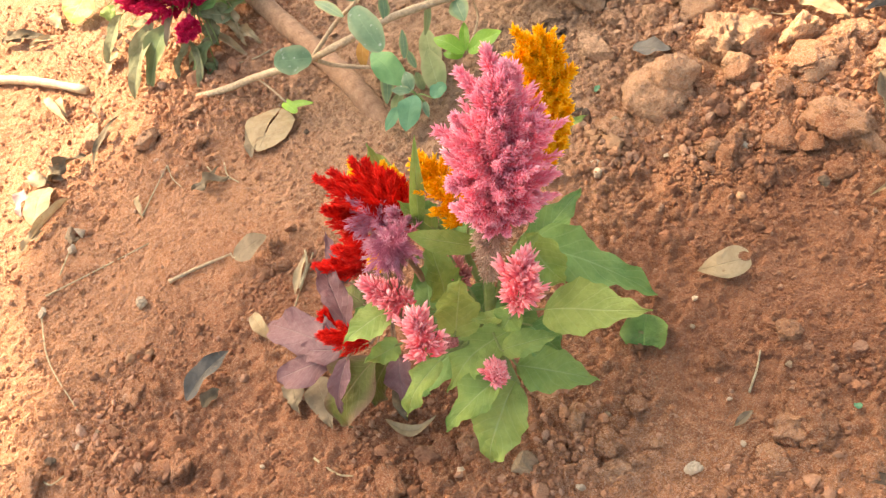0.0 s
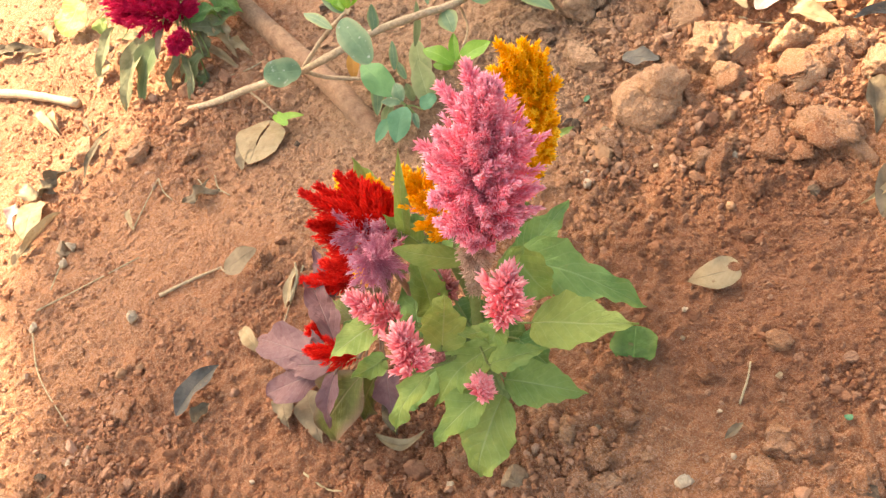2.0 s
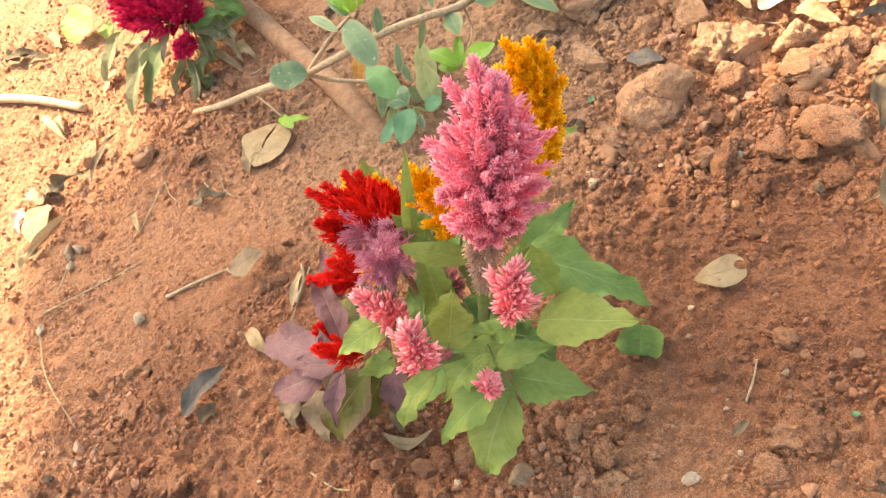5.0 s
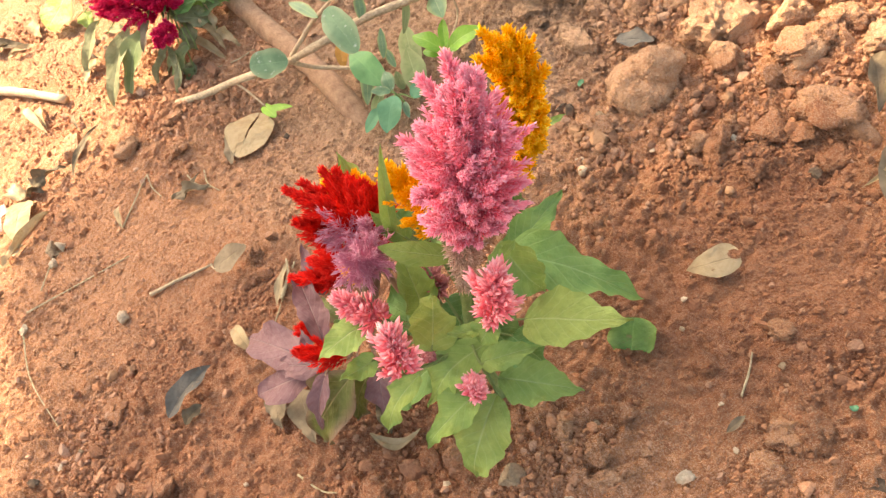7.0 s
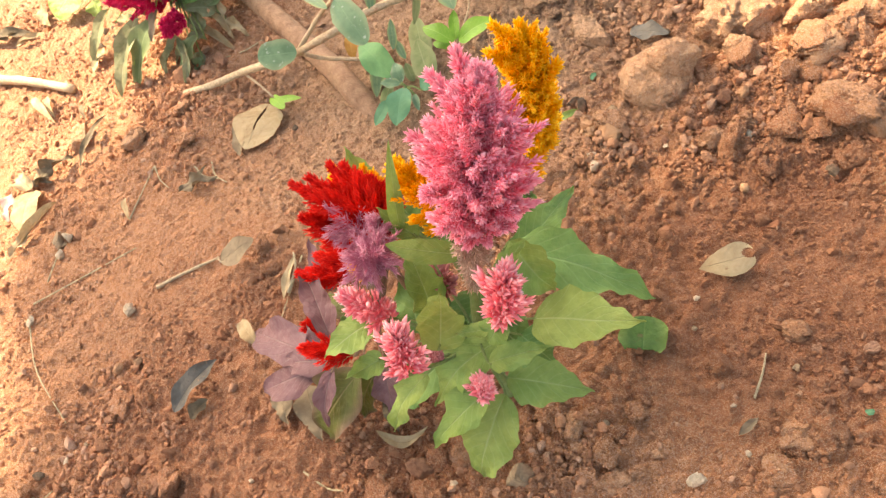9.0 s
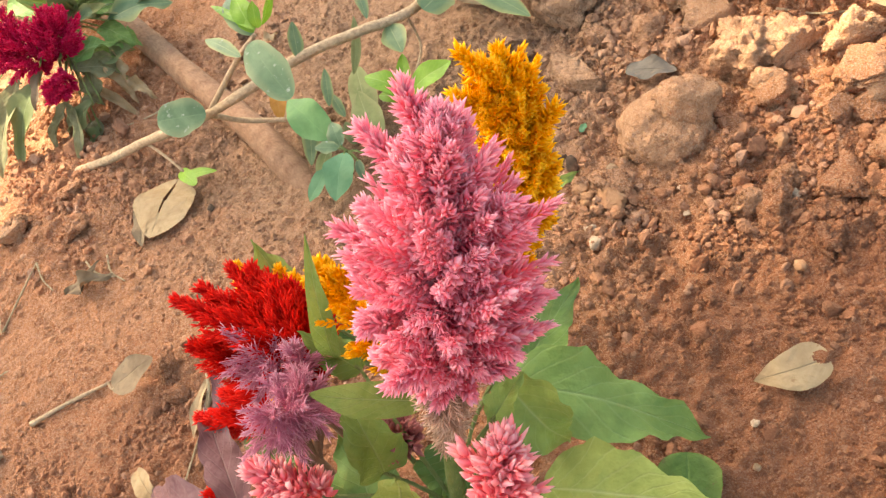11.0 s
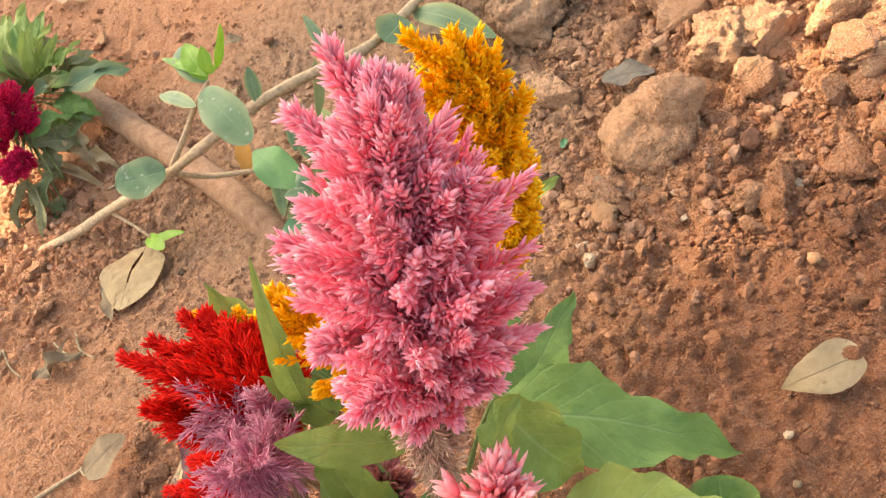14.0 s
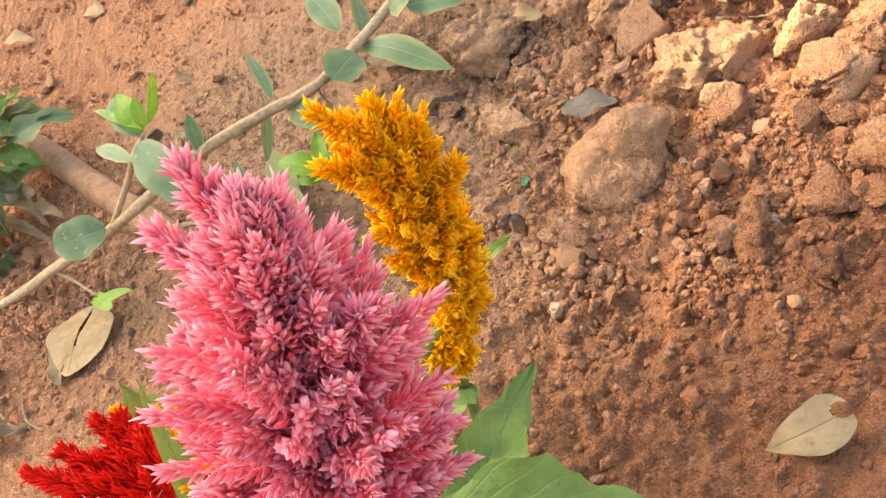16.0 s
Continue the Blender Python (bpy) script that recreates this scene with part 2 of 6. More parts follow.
M_LEAF_PURPLE = leaf_material("purple_leaf", (0.135, 0.058, 0.060), (0.225, 0.122, 0.122), (0.28, 0.18, 0.17), 0.55, 0.18, spot=(0.44, 0.36, 0.33), spots=0.70, spec=0.15)
M_LEAF_BRONZE = leaf_material("bronze_green_leaf", (0.084, 0.084, 0.0176), (0.14, 0.144, 0.036), (0.2, 0.144, 0.072), 0.5, 0.25, rim=(0.16, 0.068, 0.056))
M_LEAF_WILT = leaf_material("wilted_leaf", (0.136, 0.136, 0.06), (0.272, 0.248, 0.136), (0.352, 0.32, 0.2), 0.65, 0.2, spot=(0.224, 0.152, 0.08), spec=0.12)
M_DRY = leaf_material("dry_tan_leaf", (0.288, 0.188, 0.096), (0.432, 0.308, 0.176), (0.368, 0.264, 0.152), 0.6, 0.15, spot=(0.24, 0.136, 0.064), spots=0.66, ribs=0.08, spec=0.12)
M_DRY_PALE = leaf_material("dry_pale_leaf", (0.31, 0.206, 0.106), (0.474, 0.334, 0.189), (0.392, 0.268, 0.147), 0.6, 0.12, spot=(0.328, 0.186, 0.0896), spots=0.68, ribs=0.08, spec=0.12)
M_DRY_GREY = leaf_material("dry_grey_leaf", (0.146, 0.0989, 0.0589), (0.274, 0.194, 0.118), (0.237, 0.167, 0.0992), 0.7, 0.1, spot=(0.128, 0.0854, 0.0576), ribs=0.08, spec=0.12)
M_DRY_DARK = leaf_material("rotten_dark_leaf", (0.073, 0.0481, 0.0269), (0.201, 0.14, 0.0832), (0.128, 0.0892, 0.0576), 0.7, 0.05, spot=(0.292, 0.171, 0.096), spec=0.12)
M_SLATE = leaf_material("slate_dead_leaf", (0.0627, 0.0504, 0.04), (0.131, 0.107, 0.0832), (0.146, 0.116, 0.0896), 0.55, 0.05, spot=(0.274, 0.155, 0.0832), ribs=0.08)
M_DRY_PINK = leaf_material("dry_pink_leaf", (0.32, 0.16, 0.136), (0.48, 0.304, 0.264), (0.4, 0.264, 0.224), 0.6, 0.15)
M_DRY_ORANGE = leaf_material("dry_orange_leaf", (0.384, 0.16, 0.032), (0.496, 0.256, 0.064), (0.4, 0.224, 0.08), 0.6, 0.15)
M_PINK = plume_material("pink_plume", (0.94, 0.16, 0.26), (0.98, 0.42, 0.50), (0.99, 0.82, 0.84), 0.6, 0.50, 0.45)
M_PINK_PALE = plume_material("pale_pink_plume", (0.93, 0.16, 0.22), (0.98, 0.37, 0.38), (0.99, 0.82, 0.76), 0.55, 0.36)
M_PINK_OLD = plume_material("faded_pink_plume", (0.42, 0.23, 0.15), (0.62, 0.40, 0.29), (0.78, 0.60, 0.46), 0.7, 0.3)
M_PINK_DIM = plume_material("dusky_pink_plume", (0.30, 0.05, 0.06), (0.50, 0.16, 0.15), (0.66, 0.32, 0.28), 0.6, 0.2)
M_RED = plume_material("red_plume", (0.50, 0.006, 0.006), (0.82, 0.014, 0.010), (0.92, 0.050, 0.024), 0.6, 0.4)
M_ORANGE = plume_material("orange_plume", (0.99, 0.38, 0.004), (0.99, 0.47, 0.007), (0.99, 0.70, 0.07), 0.6, 0.12)
M_YELLOW = plume_material("golden_plume", (0.95, 0.34, 0.004), (0.98, 0.46, 0.008), (0.98, 0.62, 0.05), 0.6, 0.25)
M_PURPLE = plume_material("faded_purple_plume", (0.48, 0.11, 0.19), (0.70, 0.30, 0.39), (0.90, 0.65, 0.68), 0.8, 0.45)
M_MAGENTA = plume_material("magenta_plume", (0.40, 0.003, 0.045), (0.68, 0.010, 0.09), (0.82, 0.06, 0.19), 0.5, 0.42)
M_STEM_GREEN = bark_material("green_stem", (0.16, 0.216, 0.056), (0.272, 0.304, 0.112), 200.0)
M_STEM_PINK = bark_material("reddish_stem", (0.24, 0.128, 0.08), (0.36, 0.24, 0.152), 200.0)
M_BARK_PALE = bark_material("pale_bark", (0.328, 0.213, 0.118), (0.638, 0.458, 0.282), 330.0)
M_BARK_BROWN = bark_material("brown_bark", (0.173, 0.0815, 0.0416), (0.347, 0.194, 0.112), 90.0)
M_STRAW = bark_material("dry_straw", (0.352, 0.248, 0.128), (0.528, 0.416, 0.256), 300.0)
M_STICK = bark_material("bleached_wood", (0.383, 0.256, 0.141), (0.584, 0.427, 0.262), 160.0)


# ---- numeric noise for the ground's relief ----
def value_noise(x, y, seed):
    xi, yi = np.floor(x).astype(np.int64), np.floor(y).astype(np.int64)
    fx, fy = x - xi, y - yi
    fx, fy = fx * fx * fx * (fx * (fx * 6 - 15) + 10), fy * fy * fy * (fy * (fy * 6 - 15) + 10)

    def corner(a, b):
        h = (a * 374761393 + b * 668265263 + seed * 974634777) & 0xFFFFFFFF
        h = ((h ^ (h >> 13)) * 1274126177) & 0xFFFFFFFF
        return ((h ^ (h >> 16)) & 0xFFFF) / 65535.0

    return ((corner(xi, yi) * (1 - fx) + corner(xi + 1, yi) * fx) * (1 - fy)
            + (corner(xi, yi + 1) * (1 - fx) + corner(xi + 1, yi + 1) * fx) * fy) * 2 - 1


def fbm(x, y, scale, octaves, seed, ridged=False):
    total, amp, norm = 0.0, 1.0, 0.0
    for k in range(octaves):
        a = 0.6 + 0.9 * k
        u, v = (x * math.cos(a) - y * math.sin(a)) * scale, (x * math.sin(a) + y * math.cos(a)) * scale
        s = value_noise(u + 17.3 * k, v - 9.1 * k, seed + k)
        total = total + amp * ((1 - 2 * np.abs(s)) if ridged else s)
        norm, amp, scale = norm + amp, amp * 0.5, scale * 2.03
    return total / norm


def bell(x, y, cx, cy, r):
    return np.exp(-((x - cx) ** 2 + (y - cy) ** 2) / (r * r))


def roughness(x, y):
    """How cloddy the soil is: 0 trodden smooth, 1 freshly dug."""
    r = 0.50 + 0.32 * fbm(x, y, 5.0, 3, 71)
    r = r + 0.50 * bell(x, y, 0.16, 0.70, 0.16) + 0.45 * bell(x, y, 0.02, 0.50, 0.10) + 0.4 * bell(x, y, -0.10, 0.27, 0.13)
    r = r + 0.30 * bell(x, y, -0.42, 0.33, 0.14) + 0.30 * bell(x, y, -0.45, 0.78, 0.12) + 0.25 * bell(x, y, -0.30, 0.52, 0.06)
    r = r - 0.45 * bell(x, y, -0.42, 0.58, 0.13) - 0.40 * bell(x, y, 0.14, 0.42, 0.10) - 0.3 * bell(x, y, -0.25, 0.64, 0.08)
    r = r - 0.30 * bell(x, y, 0.06, 0.29, 0.05) + 0.35 * bell(x, y, 0.15, 0.29, 0.06) - 0.25 * bell(x, y, -0.25, 1.05, 0.2)
    return np.clip(r, 0.20, 1.0)


def height(x, y):
    x, y = np.asarray(x, float), np.asarray(y, float)
    near = np.exp(-(((x + 0.2) / 1.6) ** 2 + ((y - 0.7) / 1.6) ** 2) ** 2)
    r = roughness(x, y)
    h = 0.012 + 0.010 * fbm(x, y, 3.0, 2, 5) + 0.05 * fbm(x, y, 0.35, 2, 9) * (1 - near)
    h = h + 0.012 * bell(x, y, 0.17, 0.72, 0.14) - 0.010 * bell(x, y, -0.16, 0.31, 0.045) - 0.008 * bell(x, y, -0.02, 0.43, 0.05)
    h = h + near * (r * 0.0095 * fbm(x, y, 22.0, 3, 21) + r * 0.0050 * fbm(x, y, 60.0, 3, 33, True) + (0.0016 + r * 0.0040) * fbm(x, y, 150.0, 2, 47))
    return h


def ground_z(x, y):
    return float(height(np.array([x]), np.array([y]))[0])


# ---- mesh helpers ----
def mesh_from(name, verts, faces, uvs=None, smooth=True):
    me = bpy.data.meshes.new(name)
    me.from_pydata(np.asarray(verts).tolist(), [], faces if isinstance(faces, list) else faces.tolist())
    if uvs is not None:
        layer = me.uv_layers.new(name="UVMap")
        loops = np.empty(len(me.loops), np.int32)
        me.loops.foreach_get("vertex_index", loops)
        layer.data.foreach_set("uv", np.asarray(uvs)[loops].astype(np.float32).ravel())
    if smooth:
        me.polygons.foreach_set("use_smooth", np.ones(len(me.polygons), bool))
    me.update()
    return me


def root_of(ob):
    while ob.parent:
        ob = ob.parent
    return ob


def part(name, shape, material, parent, label="", kind=""):
    """Links a shape (verts, faces, uvs, in world metres) as one mesh under a thing or a part."""
    verts, faces, uvs = shape
    o = np.array(root_of(parent).location)
    ob = new(name, mesh_from(name, np.asarray(verts) - o, faces, uvs))
    ob.data.materials.append(material)
    ob.parent = parent
    return tagged(ob, label, kind=kind)


def thing(name, at, label, category, group=""):
    ob = new(name)
    ob.empty_display_size = 0.02
    ob.location = at
    return tagged(ob, label, category, group)


def lying(name, shape, material, label, category, group=""):
    """A thing of one mesh, its origin at the middle of its foot."""
    verts, faces, uvs = shape
    verts = np.asarray(verts, float)
    o = np.array([verts[:, 0].mean(), verts[:, 1].mean(), verts[:, 2].min()])
    ob = new(name, mesh_from(name, verts - o, faces, uvs))
    ob.location = o
    ob.data.materials.append(material)
    return tagged(ob, label, category, group)


def merged(shapes):
    verts, faces, uvs, n = [], [], [], 0
    for v, f, u in shapes:
        verts.append(np.asarray(v))
        uvs.append(np.asarray(u))
        faces.extend([[i + n for i in q] for q in (f if isinstance(f, list) else f.tolist())])
        n += len(v)
    return np.concatenate(verts), faces, np.concatenate(uvs)


def curve_points(points, count):
    """A smooth line (Catmull-Rom) through the points."""
    p = np.array(points, float)
    p = np.vstack([2 * p[0] - p[1], p, 2 * p[-1] - p[-2]])
    out = []
    for s in np.linspace(0, len(p) - 3 - 1e-9, count):
        i, t = int(s), s - int(s)
        a, b, c, d = p[i:i + 4]
        out.append(0.5 * (2 * b + (c - a) * t + (2 * a - 5 * b + 4 * c - d) * t * t + (3 * b - a - 3 * c + d) * t ** 3))
    return np.array(out)


def tube(points, r0, r1, count=16, sides=8, knots=0.0, seed=0, flat=1.0):
    rng = np.random.default_rng(seed)
    line = curve_points(points, count)
    verts, uvs, faces = [], [], []
    side = None
    for i, p in enumerate(line):
        d = line[min(i + 1, count - 1)] - line[max(i - 1, 0)]
        d = d / (np.linalg.norm(d) + 1e-12)
        if side is None:
            side = np.cross(d, (0, 0, 1.0) if abs(d[2]) < 0.9 else (1.0, 0, 0))
        side = side - d * side.dot(d)
        side /= np.linalg.norm(side)
        up = np.cross(side, d)
        t = i / (count - 1)
        r = (r0 + (r1 - r0) * t) * (1 + knots * rng.normal())
        for k in range(sides):
            a = 2 * math.pi * k / sides
            rr = r * (1 + 0.5 * knots * rng.normal())
            verts.append(p + rr * (side * math.cos(a) + up * flat * math.sin(a)))
            uvs.append((k / sides, t * 8))
    for i in range(count - 1):
        for k in range(sides):
            a, b = i * sides + k, i * sides + (k + 1) % sides
            faces.append([a, b, b + sides, a + sides])
    faces.append(list(range(sides))[::-1])
    faces.append(list(range((count - 1) * sides, count * sides)))
    return np.array(verts), faces, np.array(uvs)


def width_profile(shape, v):
    if shape == "round":
        w = np.sqrt(np.clip(1 - (2 * v - 1) ** 2, 0, 1))
    elif shape == "oval":
        w = np.clip(np.sin(math.pi * v ** 0.85), 0, 1) ** 0.72
    elif shape == "spoon":
        w = np.clip(np.sin(math.pi * v ** 1.35), 0, 1) ** 0.7
    elif shape == "heart":      # from a pointed foot to a broad blunt end
        w = np.where(v < 0.7, np.sin(np.clip(v / 0.7, 0, 1) * math.pi / 2) ** 0.95, np.sqrt(np.clip(1 - ((v - 0.7) / 0.33) ** 2, 0, 1)))
    elif shape == "long":
        w = np.clip(np.sin(math.pi * v ** 0.9), 0, 1) ** 0.8 * (1 - 0.25 * v)
    else:                       # pointed lance, broadest below the middle
        w = np.clip(v, 0, 1) ** 0.62 * np.clip(1 - v, 0, 1) ** 1.25 * 2.62
    return np.maximum(w, 0.012)


def blade(base, tip, width, arch=0.12, fold=0.22, wave=0.13, shape="lance", roll=0.0, up=(0.05, -0.25, 1.0), seed=0,
          sway=0.0, curl=0.0, nv=30, nu=12, bite=None, teeth=0.0, quilt=0.028):
    """A leaf blade from its stalk end to its tip, arched along its midrib and folded across it."""
    rng = np.random.default_rng(seed)
    a, b = np.array(base, float), np.array(tip, float)
    d = b - a
    ln = np.linalg.norm(d)
    d /= ln
    n = np.array(up, float)
    n -= d * n.dot(d)
    n /= np.linalg.norm(n)
    s = np.cross(d, n)
    c, q = math.cos(radians(roll)), math.sin(radians(roll))
    s, n = s * c + n * q, n * c - s * q
    ph = rng.uniform(0, 6.28, 4)
    v = np.linspace(0, 1, nv + 1)[:, None]
    if shape != "lance":
        v = (v + 2 * (0.5 - 0.5 * np.cos(math.pi * v))) / 3
    u = np.linspace(-1, 1, nu + 1)[None, :]
    hump = 4 * v * (1 - v)
    w = width_profile(shape, v) * width / 2 * (1 + 0.05 * np.sin(9 * v + ph[0]) * np.sign(u))
    edge = np.abs(u)
    lift = arch * ln * hump * (1.1 - 0.3 * v) + fold * edge ** 1.3 * w - curl * edge ** 2 * w * (0.5 + v)
    lift = lift + wave * width * edge ** 2 * np.sin(11 * v + ph[1] + np.sign(u) * ph[2]) * np.sqrt(hump)
    lift = lift + 0.03 * width * np.sin(7 * v + ph[3]) * hump
    uneven = 1.0 if shape == "lance" else 0.2
    lane = (v - 0.28 * edge) * 7.0 * 2 * math.pi
    lift = lift + uneven * quilt * width * np.cos(lane + ph[0]) * edge * (1 - edge) * 2.6 * np.sqrt(hump)
    lift = lift + uneven * 0.035 * width * edge * np.sin(4.3 * v + ph[2] + 1.7 * np.sign(u)) * np.sin(2.6 * u + ph[1])
    jag = teeth * (np.abs(((v * 6.5 + ph[3] + 0.2 * np.sign(u)) % 1.0) - 0.35) - 0.3) + 0.05 * uneven * np.sin(41 * v + ph[1] * np.sign(u)) * np.sin(17 * v + ph[2])
    w = w * (1 + jag * edge ** 3)
    x = u * w * (1 - 0.25 * fold * edge) + sway * ln * hump + 0.022 * uneven * width * np.sin(29 * v + ph[3]) * edge
    y = v * ln - 0.10 * edge * w * (1 - v) * (shape == "lance")
    p = a + d * y[..., None] + s * x[..., None] + n * lift[..., None]
    uvs = np.stack([(u + 1) / 2 + 0 * v, v + 0 * u], -1)
    faces = []
    for i in range(nv):
        for k in range(nu):
            um, vm = -1 + 2 * (k + 0.5) / nu, (i + 0.5) / nv
            if bite and (um - bite[0]) ** 2 / bite[2] ** 2 + (vm - bite[1]) ** 2 / bite[3] ** 2 < 1:
                continue
            o = i * (nu + 1) + k
            faces.append([o, o + 1, o + nu + 2, o + nu + 1])
    return p.reshape(-1, 3), faces, uvs.reshape(-1, 2)


LEAF_COUNT = [0]


def leaf(parent, material, base, tip, width, stalk=None, label="", name="leaf", stalk_r=0.0009, stalk_mat=None, **how):
    LEAF_COUNT[0] += 1
    ob = part(name, blade(base, tip, width, seed=LEAF_COUNT[0], **how), material, parent, label)
    if stalk is not None:
        a, b = np.array(stalk, float), np.array(base, float)
        mid = (a + b) / 2 + np.array([0, 0, 0.15 * np.linalg.norm(b - a)])
        end = b + 0.10 * (np.array(tip) - b)
        part("leaf_stalk", tube([a, mid, b, end], stalk_r * 1.25, stalk_r * 0.7, 9, 6), stalk_mat or M_STEM_GREEN, ob)
    return ob


SPINDLE_RINGS = ((0.0, 0.50), (0.34, 1.0), (0.72, 0.58))


def spindles(at, way, length, width, rng, thin=0.6, hook=0.10, along=None):
    """Many small pointed tepals, each a closed spindle."""
    n = len(at)
    way = way / np.linalg.norm(way, axis=1, keepdims=True)
    ref = rng.normal(size=(n, 3))
    s = np.cross(way, ref)
    s /= np.linalg.norm(s, axis=1, keepdims=True)
    t = np.cross(way, s)
    bend = (ref / np.linalg.norm(ref, axis=1, keepdims=True)) * (length * hook)[:, None]
    verts, uvs = [], []
    for v, r in SPINDLE_RINGS:
        for a in (0.0, 0.25, 0.5, 0.75):
            ca, sa = math.cos(2 * math.pi * a), math.sin(2 * math.pi * a)
            verts.append(at + way * (length * v)[:, None] + (s * ca + t * (sa * thin)) * (width * r / 2)[:, None] + bend * (v * v))
            uvs.append((a, v))
    verts.append(at + way * length[:, None] + bend)
    uvs.append((0.5, 1.0))
    verts = np.stack(verts, 1)
    quads = [[4 * r + k, 4 * r + (k + 1) % 4, 4 * r + 4 + (k + 1) % 4, 4 * r + 4 + k] for r in range(2) for k in range(4)]
    tris = [[8 + k, 8 + (k + 1) % 4, 12] for k in range(4)]
    off = (np.arange(n) * 13)[:, None, None]
    faces = (np.array(quads)[None] + off).reshape(-1, 4).tolist() + (np.array(tris)[None] + off).reshape(-1, 3).tolist()
    uvs = np.tile(np.array(uvs), (n, 1))
    uvs[:, 0] = 0.7 if along is None else np.repeat(along, 13)
    return verts.reshape(-1, 3), faces, uvs


def plume(base, tip, radius, branches=90, tepals=34, tepal=0.0058, thick=0.0018, seed=1, profile=((0, 0.62), (0.3, 1.0), (0.65, 0.74), (1, 0.16)),
          spread=(20, 76), bend=(0, 0, 0), rag=0.18, droop=0.0, bare=0.34, flat=None, fan=1.25, hook=0.10, fat=0.0009, thin=0.6):
    """A feathery flower head: side spikes set round an axis, each clad in pointed tepals."""
    rng = np.random.default_rng(seed)
    a, b = np.array(base, float), np.array(tip, float)
    ln = np.linalg.norm(b - a)
    d = (b - a) / ln
    s = np.cross(d, (0.3, 0.9, 0.2))
    s /= np.linalg.norm(s)
    t = np.cross(s, d)
    bend = np.array(bend, float)
    pu, pr = zip(*profile)
    ln = max(ln - radius * pr[-1] / 0.8 - 0.8 * tepal, 0.4 * ln)
    at, way, size, wide, along = [], [], [], [], []
    for i in range(branches):
        u = (i + 0.5) / branches
        u = u ** 1.05
        az = i * 2.39996 + rng.normal(0, 0.25)
        rad = s * math.cos(az) + t * math.sin(az) * (flat if flat else 1.0)
        el = radians(spread[0] + (spread[1] - spread[0]) * u ** 1.3 + rng.normal(0, 7))
        foot = a + d * ln * u + bend * (4 * u * (1 - u))
        reach = radius * np.interp(u, pu, pr) * (1 + rag * float(np.clip(rng.normal(), -1.6, 1.5)))
        way_b = rad * math.cos(el) + d * math.sin(el) - np.array([0, 0, droop])
        way_b /= np.linalg.norm(way_b)
        long_b = max(reach / max(math.cos(el), 0.8), 0.22 * radius)
        m = max(6, int(tepals * (0.6 + 0.5 * rng.random()) * (0.35 + 0.65 * min(1.0, reach / radius))))
        v = bare + (1 - bare) * (np.arange(m) + 0.5) / m
        g = np.arange(m) * 2.39996 + rng.uniform(0, 6)
        s2 = np.cross(way_b, d + 0.01)
        s2 /= np.linalg.norm(s2) + 1e-9
        t2 = np.cross(way_b, s2)
        ring = s2[None] * np.cos(g)[:, None] + t2[None] * np.sin(g)[:, None]
        core = foot + way_b * (long_b * v)[:, None] + d[None] * (0.10 * long_b * v ** 2)[:, None] - np.array([[0, 0, 1.0]]) * (droop * 0.5 * long_b * v ** 2)[:, None]
        open_ = fan * (1 - 0.72 * v) + 0.10
        at.append(core + ring * (fat * (1 - v) ** 0.7)[:, None])
        along.append(v)
        way.append(way_b[None] * 0.8 + ring * open_[:, None] * 1.25 + rng.normal(0, 0.13, (m, 3)))
        k = rng.uniform(0.65, 1.25, m) * (1 - 0.25 * v)
        size.append(tepal * k)
        wide.append(thick * k)
    return spindles(np.concatenate(at), np.concatenate(way), np.concatenate(size), np.concatenate(wide), rng, thin, hook, np.concatenate(along))


def horn(base, tip, radius, seed, tepal=0.0064, thick=0.0021, branches=32):
    """One pointed side spike that stands out of a flower head."""
    return plume(base, tip, radius, branches, 9, tepal, thick, seed, ((0, 1.0), (0.5, 0.75), (1, 0.06)), (48, 86), rag=0.1, bare=0.25, fan=0.55)


def lump(size, seed, level=2, rough=0.28, facet=0.0, flat=1.0):
    """A stone or clod: an uneven ball with dents and blunt corners. size: half-axes in metres."""
    bm = bmesh.new()
    bmesh.ops.create_icosphere(bm, subdivisions=level, radius=1.0)
    rng = random.Random(seed)
    cuts = [(Vector((rng.gauss(0, 1), rng.gauss(0, 1), rng.gauss(0, 1))).normalized(), rng.uniform(0.45, 0.8) if facet > 0.9 else rng.uniform(0.62, 0.9)) for _ in range(9)]
    off = Vector((rng.uniform(-50, 50), rng.uniform(-50, 50), rng.uniform(-50, 50)))
    verts = []
    for v in bm.verts:
        p = v.co.copy()
        r = 1 + rough * (noise.noise(p * 1.3 + off) + 0.65 * noise.noise(p * 2.7 + off) + 0.40 * noise.noise(p * 6.0 + off) + 0.26 * noise.noise(p * 13 + off) + 0.18 * noise.noise(p * 27 + off))
        p *= r
        if facet:
            for n, h in cuts:
                over = p.dot(n) - h
                if over > 0:
                    p -= n * over * facet
        verts.append((p.x * size[0], p.y * size[1], p.z * size[2]))
    faces = [[x.index for x in f.verts] for f in bm.faces]
    uvs = [(v.co.x * 0.5 + 0.5, v.co.y * 0.5 + 0.5) for v in bm.verts]
    bm.free()
    return np.array(verts), faces, np.array(uvs)


# ---- the ground: one sheet, fine near the flowers and coarse towards the horizon ----
def spaced(lo, hi, step, far):
    core = np.arange(lo, hi + step / 2, step)
    out, s = [], step
    x = 0.0
    while x < far:
        s *= 1.03 if x < 0.6 else 1.22
        x += s
        out.append(x)
    out = np.array(out)
    return np.concatenate([lo - out[::-1], core, hi + out])


